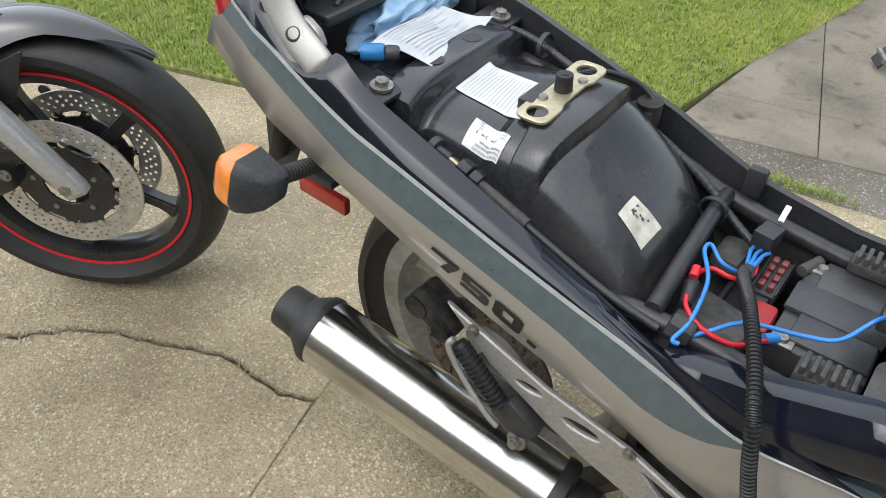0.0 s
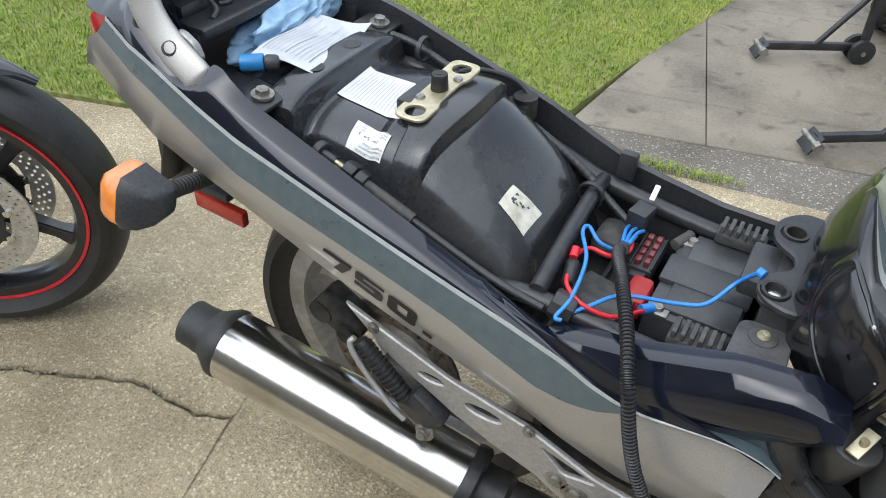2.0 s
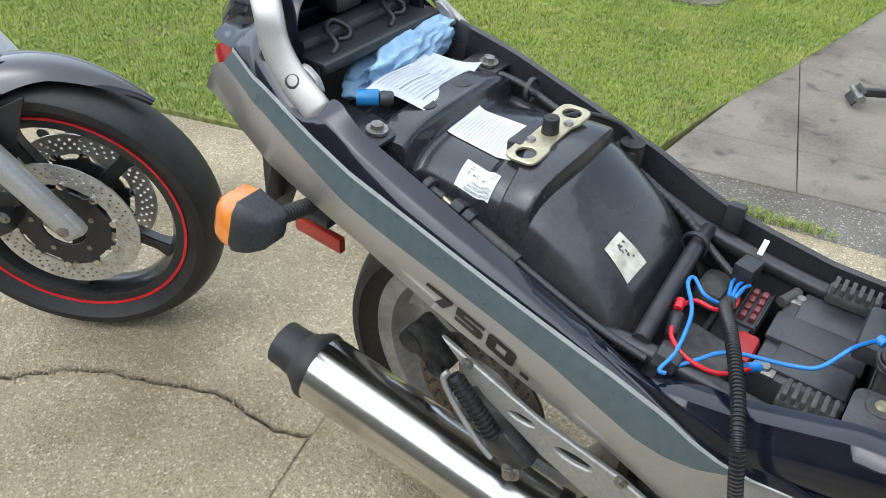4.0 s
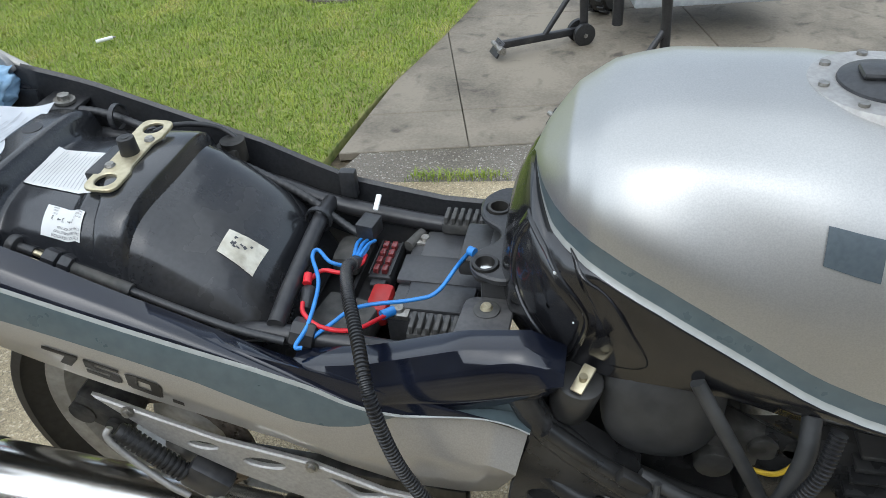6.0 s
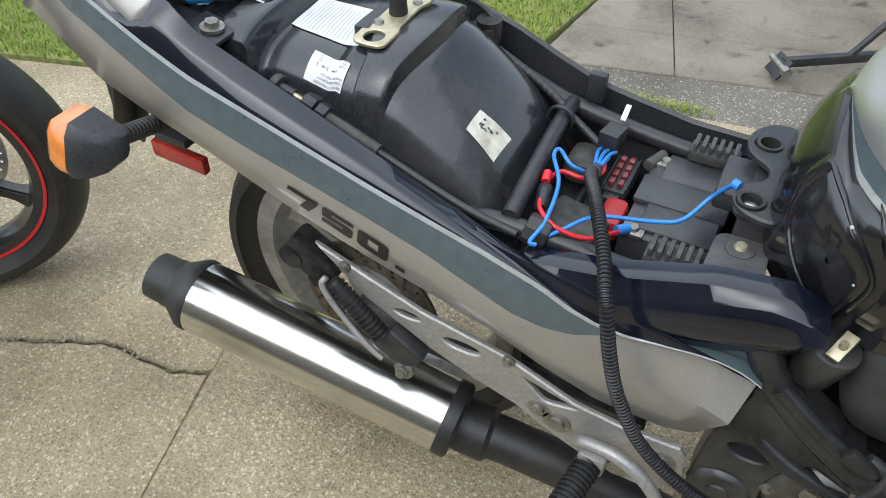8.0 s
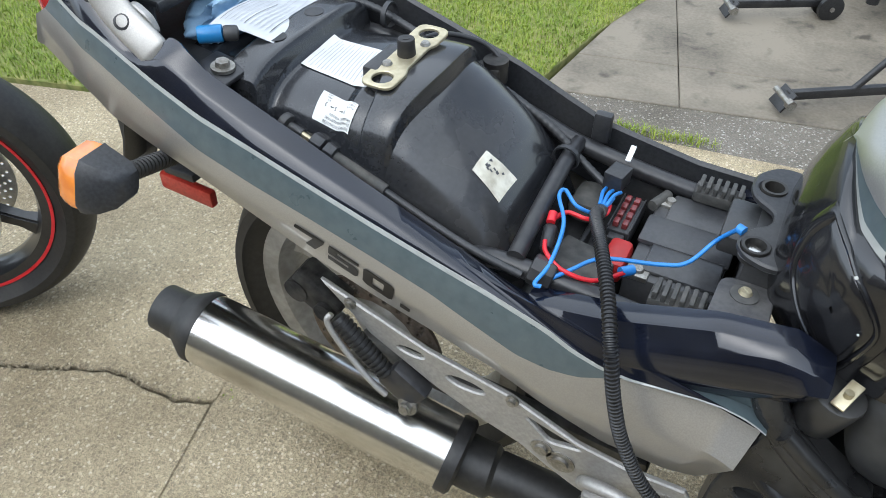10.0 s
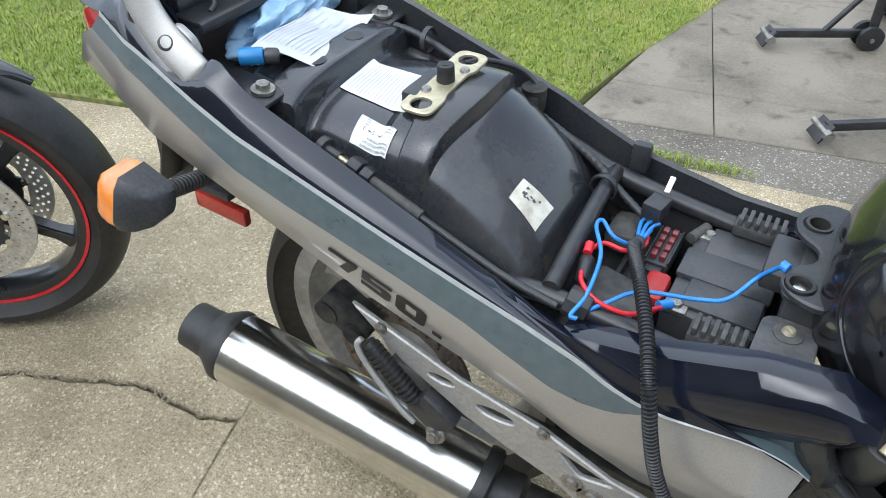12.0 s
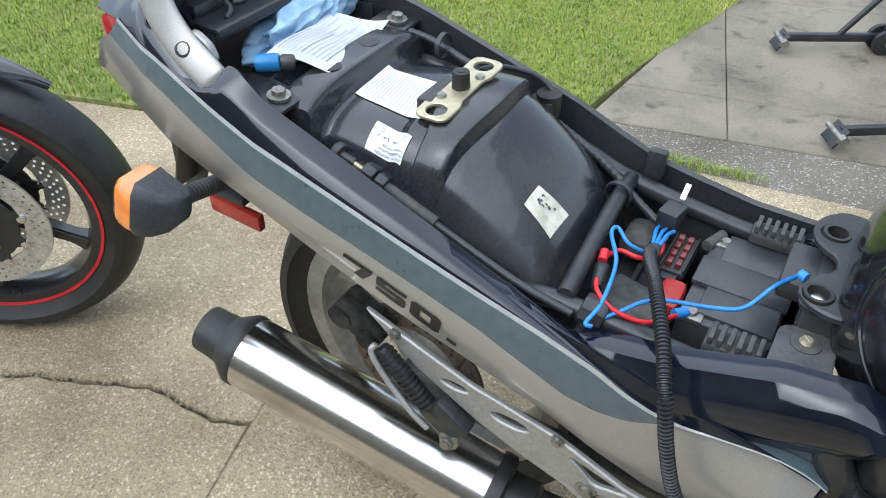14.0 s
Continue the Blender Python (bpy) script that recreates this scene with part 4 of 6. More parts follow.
part("fuse_holder", merge(cyl((0.472, -0.047, 0.738), (0.478, -0.075, 0.735), 0.0075, 0.006, 14, 0.001)), PLASTIC, bike, "black inline fuse holder")
part("fuse_tip", cyl((0.469, -0.036, 0.748), (0.471, -0.047, 0.745), 0.0045), WIRE_RED, bike)
part("starter_relay", box(0.505, -0.055, 0.70, 0.06, 0.06, 0.03, 0.004, Matrix.Rotation(radians(-12), 4, 'Z')), GREY_RUBBER, bike, "grey black relay block")
part("bay_cloth", box(0.478, 0.055, 0.70, 0.035, 0.05, 0.03, 0.012), GREY_RUBBER, bike)
for y, x0 in ((0.094, 0.604), (-0.077, 0.606)):
    pad = part("rubber_pad", box(x0, y, 0.727, 0.05, 0.024, 0.014, 0.003), GREY_RUBBER, bike, "ribbed grey rubber pad")
    for k in range(6):
        part("pad_rib", box(x0 - 0.02 + 0.008 * k, y, 0.737, 0.0045, 0.022, 0.01, 0.001), GREY_RUBBER, pad)

# front seat bracket with two holes
br = part("seat_bracket", plate(rounded([(0.633, 0.065), (0.650, 0.084), (0.70, 0.08), (0.70, -0.05), (0.668, -0.067), (0.644, -0.059), (0.633, -0.042), (0.640, -0.022), (0.657, -0.008), (0.658, 0.010), (0.636, 0.026), (0.630, 0.045)], 0.012), 0.008, Matrix.Translation((0, 0, 0.781)), 0.002, holes=[(0.649, 0.0444, 0.0112), (0.6506, -0.0445, 0.0112)]), PLASTIC, bike, "black seat bracket with two round sockets")
for y in (0.0444, -0.0445):
    part("socket_ring", turned([(0.009, -0.012), (0.009, 0.003), (0.0118, 0.003), (0.0124, -0.002), (0.0115, -0.012)], 24, Matrix.Translation((0.65, y, 0.788)) @ Matrix.Rotation(radians(90), 4, 'X'), closed=True), RUBBER, br)
part("bolt", bolt((0.6506, -0.0445, 0.780), (0, 0, 1), 0.0062, 0.005), CHROME, br)
part("bracket_support", merge(box(0.67, 0.0, 0.75, 0.05, 0.10, 0.05, 0.006), box(0.638, 0.008, 0.763, 0.038, 0.062, 0.02, 0.004)), PLASTIC, bike)
tab = part("cover_tab", plate(rounded([(-0.024, -0.05), (0.024, -0.05), (0.024, 0.022), (-0.022, 0.022)], 0.014), 0.004, frame_at((0.655, -0.072, 0.753), (1, 0, 0), (0, 1, -0.15)), 0.001), DUSTY_PLASTIC, bike, "dusty plastic mounting tab")
part("rubber_washer", turned([(0.0, 0.0), (0.012, 0.0), (0.012, 0.003), (0.009, 0.004), (0.0, 0.004)], 24, Matrix.Translation((0.655, -0.072, 0.7565)) @ Matrix.Rotation(radians(90), 4, 'X')), GREY_RUBBER, tab)
part("screw", screw((0.655, -0.072, 0.761), (0, 0, 1), 0.006), BRASS, tab)

# rear wheel
def wheel(parent, at, tyre_r, tyre_w, rim_r, rim_mat, spokes, name="wheel", hub_r=0.05, tape=None, turn=0.3):
    """A cast wheel in the plane y = 0 of its parent, centred at the given place."""
    m = Matrix.Translation(at)
    h = tyre_w / 2
    w = part(name, turned([(rim_r - 0.02, -h * 0.62), (rim_r + 0.004, -h * 0.66), (rim_r + 0.006, -h * 0.60), (rim_r - 0.016, -h * 0.5), (rim_r - 0.028, -h * 0.2), (rim_r - 0.028, h * 0.2), (rim_r - 0.016, h * 0.5),
                            (rim_r + 0.006, h * 0.60), (rim_r + 0.004, h * 0.66), (rim_r - 0.02, h * 0.62), (rim_r - 0.034, h * 0.2), (rim_r - 0.034, -h * 0.2)], 72, m, closed=True), rim_mat, parent, "cast wheel rim")
    prof = [(rim_r + 0.002, -h * 0.62), (rim_r + 0.02, -h * 0.86), (rim_r + 0.4 * (tyre_r - rim_r), -h), (rim_r + 0.62 * (tyre_r - rim_r), -h * 0.98)]
    for k in range(19):
        a = -0.95 + 1.9 * k / 18
        prof.append((tyre_r - (1 - math.cos(a * 1.25)) * 0.055 * tyre_r / 0.3, h * 0.99 * math.sin(a * 1.25) / math.sin(0.95 * 1.25)))
    prof += [(r, -y) for r, y in prof[:4][::-1]]
    part("tyre", turned(prof, 96, m, closed=True), RUBBER, w, "black road tyre")
    part("hub", turned([(0, -h * 0.7), (hub_r * 0.7, -h * 0.7), (hub_r, -h * 0.5), (hub_r, h * 0.5), (hub_r * 0.7, h * 0.7), (0, h * 0.7)], 32, m), rim_mat, w)
    for k in range(spokes):
        a = 2 * math.pi * (k + turn) / spokes
        sp = loft([[Vector((math.cos(a) * r - math.sin(a) * u, y, math.sin(a) * r + math.cos(a) * u)) for u, y in ((-wd, -th), (wd, -th), (wd, th), (-wd, th))]
                   for r, wd, th in ((hub_r * 0.8, 0.022, 0.022), (hub_r + 0.03, 0.015, 0.017), (rim_r * 0.75, 0.013, 0.015), (rim_r - 0.025, 0.02, 0.02))], closed=True, caps=True)
        bmesh.ops.bevel(sp, geom=list(sp.edges), offset=0.004, segments=2, affect='EDGES')
        bmesh.ops.transform(sp, matrix=m, verts=sp.verts)
        part("spoke", sp, rim_mat, w)
    if tape:
        part("rim_tape", turned([(rim_r - 0.002, -h * 0.68), (rim_r + 0.0045, -h * 0.70), (rim_r + 0.0045, -h * 0.66), (rim_r - 0.002, -h * 0.64)], 96, m, closed=True), tape, w, "red rim tape")
    return w


rear = wheel(bike, (0.257, 0, 0.4695), 0.25, 0.122, 0.192, RIM_GREY, 3, "rear_wheel", 0.055)


def brake_disc(parent, at, r, r_in, mat, holes=36, bobbins=10, carrier=None):
    """A drilled disc in the plane y = 0, with bobbins and a carrier."""
    pts, hl = [], []
    for k in range(holes):
        a = 2 * math.pi * k / holes
        for j in range(3):
            rr = r_in + (r - r_in) * (0.3 + 0.22 * j)
            hl.append((rr * math.cos(a + j * 0.06), rr * math.sin(a + j * 0.06), 0.0034))
    ring = [(r * math.cos(2 * math.pi * k / 96), r * math.sin(2 * math.pi * k / 96)) for k in range(96)]
    m = Matrix.Translation(at) @ Matrix.Rotation(radians(90), 4, 'X')
    d = part("brake_disc", plate(ring, 0.0045, m, 0, holes=[(0, 0, r_in)] + hl), mat, parent, "drilled steel brake disc", smooth=False)
    if carrier:
        n = bobbins * 8
        star = [((r_in - 0.006 + (0.004 if k % 8 < 3 else -0.006)) * math.cos(2 * math.pi * k / n), (r_in - 0.006 + (0.004 if k % 8 < 3 else -0.006)) * math.sin(2 * math.pi * k / n)) for k in range(n)]
        c = part("disc_carrier", plate(star, 0.006, m @ Matrix.Translation((0, 0, 0.002)), 0.001, holes=[(0, 0, r_in * 0.45)]), carrier, d, "dark grey disc carrier")
        for k in range(bobbins):
            a = 2 * math.pi * (k * 8 + 1) / n
            p = m @ Vector((r_in * math.cos(a), r_in * math.sin(a), 0.004))
            part("bobbin", merge(cyl(p, p + (m.to_3x3() @ Vector((0, 0, 0.006))), 0.0085, n=14, bevel=0.001)), CHROME, d)
        for k in range(5):
            a = 2 * math.pi * k / 5 + 0.3
            p = m @ Vector((r_in * 0.62 * math.cos(a), r_in * 0.62 * math.sin(a), 0.006))
            part("disc_bolt", cyl(p, p + (m.to_3x3() @ Vector((0, 0, 0.006))), 0.006, n=8), STEEL, d)
    return d


brake_disc(rear, (0.257, -0.055, 0.469), 0.10, 0.068, RUST_STEEL, 24, 0)
cal = part("rear_caliper", merge(box(0.195, -0.078, 0.545, 0.075, 0.04, 0.045, 0.008, Matrix.Rotation(radians(30), 4, 'Y')), cyl((0.172, -0.10, 0.55), (0.172, -0.075, 0.55), 0.017, n=18), cyl((0.215, -0.105, 0.535), (0.215, -0.08, 0.535), 0.014, n=18)), DARK_STEEL, bike, "dirty dark rear brake caliper")
for s in (-1, 1):
    part("swingarm", box(0.44, s * 0.075, 0.468, 0.38, 0.024, 0.045, 0.008, Matrix.Rotation(radians(2), 4, 'Y')), CASE, bike)
part("axle_nut", cyl((0.257, -0.10, 0.469), (0.257, -0.085, 0.469), 0.015, n=6), STEEL, bike)

# silencer
def along(a, b, profile, n=40):
    """A turned body along a to b: profile of (part of the way, radius)."""
    a, b = Vector(a), Vector(b)
    d = b - a
    bm = turned([(r, f * d.length) for f, r in profile], n)
    bmesh.ops.transform(bm, matrix=Matrix.Translation(a) @ d.to_track_quat('Y', 'Z').to_matrix().to_4x4(), verts=bm.verts)
    return bm


C0, C1 = Vector((0.070, -0.168, 0.496)), Vector((0.420, -0.135, 0.416))
CD = (C0 - C1).normalized()
can = part("silencer", along(C1, C0, [(0, 0.0), (0, 0.045), (0.004, 0.0468), (1.0, 0.0468), (1.0, 0.0)], 64), CHROME, bike, "polished stainless silencer")
part("end_cap", along(C0 - CD * 0.004, C0 + CD * 0.064, [(0, 0.0), (0, 0.0478), (0.08, 0.0485), (0.16, 0.0475), (0.42, 0.0355), (0.47, 0.0335), (0.50, 0.0325), (0.62, 0.0325), (0.64, 0.0315), (0.97, 0.031), (1.0, 0.0295), (1.0, 0.026), (0.55, 0.025), (0.55, 0.0)], 48), RUBBER, can, "black rubber silencer end cap")
part("front_ring", along(C1 - CD * 0.008, C1 + CD * 0.012, [(0, 0.0), (0, 0.044), (0.2, 0.0485), (0.8, 0.0488), (1.0, 0.0475), (1.0, 0.0)], 48), RUBBER, can)
part("link_pipe", tube([C1 + CD * 0.004, C1 - CD * 0.03, (0.50, -0.127, 0.405), (0.60, -0.12, 0.39), (0.75, -0.11, 0.34), (0.95, -0.10, 0.25)], [0.034] * 12 + [0.028] * 29, 22), RUBBER, can, "matt black exhaust link pipe")
part("hanger_bolt", merge(cyl((0.374, -0.150, 0.526), (0.374, -0.180, 0.534), 0.0055), cyl((0.374, -0.166, 0.530), (0.374, -0.171, 0.5315), 0.012, n=20, bevel=0.001), cyl((0.374, -0.171, 0.5315), (0.374, -0.177, 0.533), 0.008, n=6)), STEEL, bike, "bolt with broad washer")

# footrest hanger plate
hang = part("footrest_hanger", plate([(0.262, 0.664), (0.327, 0.641), (0.392, 0.619), (0.487, 0.602), (0.562, 0.572), (0.615, 0.566), (0.668, 0.570), (0.675, 0.558), (0.680, 0.519), (0.658, 0.480), (0.627, 0.480), (0.589, 0.487), (0.562, 0.497), (0.532, 0.511), (0.502, 0.529), (0.455, 0.543), (0.401, 0.564), (0.323, 0.607)], 0.007,
             Matrix.Translation((0, -0.147, 0)) @ Matrix.Rotation(radians(90), 4, 'X'), 0.0018, holes=[(0.372, 0.606, 0.016, 0.005), (0.436, 0.590, 0.022, 0.007), rounded([(0.503, 0.582), (0.532, 0.555), (0.568, 0.564)], 0.006)]), ALU, bike, "brushed aluminium footrest hanger plate")
for x, z, r in ((0.526, 0.541, 0.010), (0.548, 0.531, 0.013), (0.617, 0.500, 0.014), (0.655, 0.539, 0.013), (0.489, 0.598, 0.006), (0.300, 0.645, 0.006)):
    part("bolt", bolt((x, -0.154, z), (0, -1, 0), r * 0.75, 0.005, 12), STEEL, hang, "round head bolt")
def ribbed_peg(name, a, b, r, n, label):
    a, b = Vector(a), Vector(b)
    p = part(name, cyl(a, b, r, n=16, bevel=0.002), RUBBER, bike, label)
    for k in range(1, n):
        part("peg_rib", cyl(a.lerp(b, k / n), a.lerp(b, (k + 0.5) / n), r * 1.22, n=14), RUBBER, p)
    return p


peg = ribbed_peg("passenger_peg", (0.288, -0.165, 0.628), (0.348, -0.165, 0.567), 0.009, 14, "ribbed rubber passenger footpeg, folded up")
part("peg_frame", tube([(0.286, -0.17, 0.637), (0.284, -0.176, 0.628), (0.302, -0.178, 0.60), (0.335, -0.180, 0.565), (0.352, -0.178, 0.548)], 0.0035, 10), ALU, peg, "bright alloy peg frame")
part("peg_bracket", box(0.365, -0.158, 0.553, 0.05, 0.022, 0.045, 0.006, Matrix.Rotation(radians(35), 4, 'Y')), SATIN, bike)
peg2 = ribbed_peg("rider_peg", (0.592, -0.163, 0.503), (0.578, -0.252, 0.495), 0.0125, 16, "ribbed black rubber rider footpeg")
part("peg_clevis", box(0.593, -0.158, 0.505, 0.03, 0.03, 0.03, 0.005), ALU, peg2)
part("brake_pedal", tube([(0.575, -0.165, 0.53), (0.585, -0.172, 0.545), (0.615, -0.176, 0.55), (0.645, -0.178, 0.535), (0.668, -0.178, 0.50), (0.685, -0.178, 0.45), (0.74, -0.18, 0.38)], 0.007, 12), ALU, bike, "cast aluminium brake pedal")

# tail: grab handle, cowl, lamp, indicators
HANDLE = [(0.090, -0.1335, 0.8655), (0.0776, -0.132, 0.8748), (0.055, -0.130, 0.8894), (0.0367, -0.128, 0.906), (0.0228, -0.125, 0.9256), (0.0117, -0.118, 0.9514), (-0.0074, -0.105, 0.9734), (-0.0224, -0.092, 0.9905), (-0.050, -0.054, 1.008), (-0.060, 0.0, 1.013)]
HANDLE += [(x, -y, z) for x, y, z in HANDLE[-2::-1]]
line = glide(HANDLE, 6)
rows = []
for i, p in enumerate(line):
    d = (line[min(i + 1, len(line) - 1)] - line[max(i - 1, 0)]).normalized()
    out_way = Vector((0.45, 1.1 * p.y / 0.12, 0.75))
    up = (out_way - d * out_way.dot(d)).normalized()
    sd = d.cross(up)
    f = min(1.0, min(i, len(line) - 1 - i) / 5 + 0.55)
    rows.append([p + up * 0.0055 * math.copysign(abs(math.sin(a)) ** 0.6, math.sin(a)) * f + sd * 0.0162 * math.copysign(abs(math.cos(a)) ** 0.5, math.cos(a)) * f for a in np.linspace(0, 2 * math.pi, 20, endpoint=False)])
grab = part("grab_handle", loft(rows, closed=True, caps=True), SILVER, bike, "silver cast grab handle round the tail")
for s in (-1, 1):
    for x, y, z in ((0.052, 0.1295, 0.8905), (0.0135, 0.1265, 0.909)):
        n = Vector((0.45, s * 1.1, 0.75)).normalized()
        p = Vector((x, s * y, z))
        hb = part("handle_bolt", turned([(0.0045, 0.0040), (0.0082, 0.0044), (0.0086, 0.0062), (0.0062, 0.0068), (0.0050, 0.0050)], 20, Matrix.Translation(p) @ n.to_track_quat('Y', 'Z').to_matrix().to_4x4(), closed=True), SATIN, grab, "recessed dark socket bolt")
        part("socket", cyl(p + n * 0.003, p + n * 0.0058, 0.0052, n=12), DARK_STEEL, hb)
    # cast lug between the handle and the seat opening
    part("handle_lug", plate(rounded([(0.062, 0.876), (0.080, 0.880), (0.074, 0.896), (0.058, 0.906), (0.048, 0.904)], 0.005), 0.008, Matrix.Translation((0, s * 0.116 + 0.004, 0)) @ Matrix.Rotation(radians(90), 4, 'X'), 0.0015), ALU, grab)
# cowl inside the handle: an arched rim open to the seat, its hood running back to the lamp
rows = []
for k in range(25):
    v = -1 + k / 12
    y = 0.104 * math.copysign(abs(math.sin(v * math.pi / 2)) ** 0.85, v)
    arch = max(0.0, math.cos(v * math.pi / 2)) ** 0.42
    z = 0.872 + 0.100 * arch
    rim = 0.045 - 0.026 * arch
    rows.append([Vector((rim - 0.045, y * 0.9, 0.872)), Vector((rim - 0.055, y * 0.9, 0.872 + 0.045 * arch)), Vector((rim - 0.06, y * 0.92, 0.872 + 0.078 * arch)), Vector((rim - 0.012, y * 0.965, z - 0.006)), Vector((rim, y * 0.975, z - 0.0035)), Vector((rim + 0.0025, y * 0.99, z)), Vector((rim - 0.002, y, z + 0.002)),
                 Vector((rim - 0.022 - 0.02 * arch, y * 1.0, z + 0.008 * arch)), Vector((rim - 0.045 - 0.045 * arch, y * 0.96, z + 0.006 * arch)), Vector((rim - 0.065 - 0.065 * arch, y * 0.93, 0.880 + 0.07 * arch)), Vector((rim - 0.085 - 0.075 * arch, y * 0.9, 0.885 + 0.03 * arch)), Vector((rim - 0.09 - 0.08 * arch, y * 0.9, 0.875))])
part("tail_cowl", loft(rows), NAVY, bike, "glossy navy tail cowl")
for s in (-1, 1):
    rows = []
    for k in range(28):
        x = 0.088 - 0.188 * k / 27
        w = 0.1565 * taper(x)
        zc = ip(max(x, -0.045), CURVE_C) if x > -0.045 else 0.899 - (-0.045 - x) * 0.1
        top = max(zc + 0.004, ip(x, [(-0.1, 0.905), (-0.06, 0.913), (-0.03, 0.926), (-0.01, 0.93), (0.008, 0.917), (0.03, 0.897), (0.05, 0.880), (0.07, 0.868), (0.09, 0.860)]))
        wt = min(w - 0.004, ip(x, [(-0.1, 0.088), (-0.05, 0.098), (0.0, 0.112), (0.04, 0.121), (0.07, 0.126), (0.09, 0.13)]))
        a, b = Vector((x, s * w, zc)), Vector((x, s * wt, top))
        rows.append([a, a.lerp(b, 0.3) + Vector((0, s * 0.004, 0.001)), a.lerp(b, 0.7) + Vector((0, s * 0.004, 0.001)), b, b + Vector((0, -s * 0.014, -0.003)), b + Vector((0, -s * 0.016, -0.03))])
    part("tail_side", loft(rows), NAVY, bike, "glossy navy tail flank")
tl = loft([[Vector((x, y, z)) for y, z in ((-w, zb), (-w, zt), (0, zt + 0.006), (w, zt), (w, zb))] for x, w, zb, zt in ((-0.066, 0.1135, 0.868, 0.902), (-0.095, 0.1115, 0.858, 0.886), (-0.12, 0.10, 0.852, 0.866))], caps=True)
part("tail_lamp", tl, RED_LENS, bike, "red tail lamp lens")
# luggage hooks shelf behind the tray
shelf = part("hook_shelf", box(0.035, 0.012, 0.892, 0.042, 0.205, 0.008, 0.003), PLASTIC, bike, "black plastic shelf with wire hooks")
part("lip", box(0.055, 0.012, 0.889, 0.006, 0.205, 0.012, 0.003), PLASTIC, shelf)
part("back_step", box(0.005, 0.012, 0.90, 0.03, 0.19, 0.02, 0.008), PLASTIC, shelf)
for y in (-0.088, 0.112):
    part("side_plate", box(0.03, y, 0.872, 0.03, 0.005, 0.04, 0.002), PLASTIC, shelf)
for y in (-0.035, 0.062):
    part("wire_hook", tube([(0.045, y - 0.03, 0.896), (0.040, y - 0.018, 0.902), (0.018, y - 0.01, 0.912), (0.010, y + 0.008, 0.914), (0.024, y + 0.018, 0.906), (0.032, y + 0.01, 0.899), (0.026, y, 0.898)], 0.0032, 10), SATIN, shelf, "bent black wire hook")
part("lock_block", merge(box(-0.012, 0.012, 0.922, 0.03, 0.045, 0.02, 0.006), cyl((-0.012, 0.012, 0.925), (-0.006, 0.012, 0.936), 0.009)), PLASTIC, bike)
for s in (-1, 1):
    def pod(rows):
        return loft([[Vector((x, s * (cy + a * w * 0.7 - b * h * 0.4), cz + b * h * 1.02)) for a, b in ((-1, -0.6), (-0.75, -1), (0.75, -1), (1, -0.6), (1, 0.6), (0.75, 1), (-0.75, 1), (-1, 0.6))] for x, cy, cz, w, h in rows], closed=True, caps=True)
    ind = part("indicator_body", pod([(0.044, 0.217, 0.760, 0.0315, 0.0255), (0.052, 0.217, 0.759, 0.0305, 0.0245), (0.064, 0.214, 0.757, 0.027, 0.022), (0.078, 0.208, 0.756, 0.020, 0.017), (0.084, 0.204, 0.756, 0.013, 0.011)]), PLASTIC, bike, "black indicator housing")
    part("indicator_lens", pod([(0.048, 0.217, 0.760, 0.0300, 0.0240), (0.030, 0.217, 0.760, 0.0298, 0.0238), (0.020, 0.217, 0.760, 0.0285, 0.0225), (0.013, 0.217, 0.760, 0.023, 0.018), (0.010, 0.217, 0.760, 0.014, 0.011)]), ORANGE, ind, "orange indicator lens")
    part("indicator_stem", tube([(0.045, s * 0.11, 0.722), (0.052, s * 0.145, 0.736), (0.062, s * 0.192, 0.755)], 0.0105, 14, ribs=(0.006, 0.002)), RUBBER, ind, "ribbed rubber stem")
    part("pod_screw", cyl((0.06, s * 0.205, 0.735), (0.06, s * 0.205, 0.731), 0.004), STEEL, ind)
    part("reflector", box(-0.012, s * 0.066, 0.621, 0.086, 0.012, 0.025, 0.003, Matrix.Rotation(radians(3), 4, 'Y')), RED_REFLECTOR, bike, "dull red side reflector")
    part("plate_stay", plate([(-0.12, 0.80), (-0.06, 0.80), (-0.07, 0.66), (-0.10, 0.60), (-0.14, 0.62)], 0.004, Matrix.Translation((0, s * 0.045, 0)) @ Matrix.Rotation(radians(90), 4, 'X'), 0.001), PLASTIC, bike)
part("rear_skirt", shell(loft([[Vector((x, y, z)) for y in (-0.085, -0.05, 0, 0.05, 0.085)] for x, z in ((0.06, 0.80), (-0.02, 0.78), (-0.07, 0.72), (-0.10, 0.64))]), 0.003), PLASTIC, bike)
part("reflector_stay", box(0.0, -0.04, 0.66, 0.05, 0.09, 0.012, 0.003), PLASTIC, bike)

# damping adjuster cable along the rail
adj = part("adjuster_knob", merge(cyl((0.20, -0.098, 0.806), (0.209, -0.099, 0.804), 0.011, n=20, bevel=0.002), cyl((0.209, -0.099, 0.804), (0.225, -0.1, 0.80), 0.005)), PLASTIC, bike, "black damping adjuster knob")
part("adjuster_rod", cyl((0.22, -0.1, 0.802), (0.24, -0.102, 0.796), 0.003), BRASS, adj)
part("adjuster_nut", merge(cyl((0.238, -0.102, 0.797), (0.252, -0.103, 0.793), 0.012, n=8, bevel=0.002), cyl((0.254, -0.103, 0.792), (0.266, -0.104, 0.789), 0.0115, n=8, bevel=0.002)), PLASTIC, adj)
part("adjuster_sleeve", tube([(0.262, -0.104, 0.79), (0.29, -0.107, 0.783), (0.325, -0.11, 0.773)], 0.0065, 12), GREY_RUBBER, adj, "grey cable sleeve")
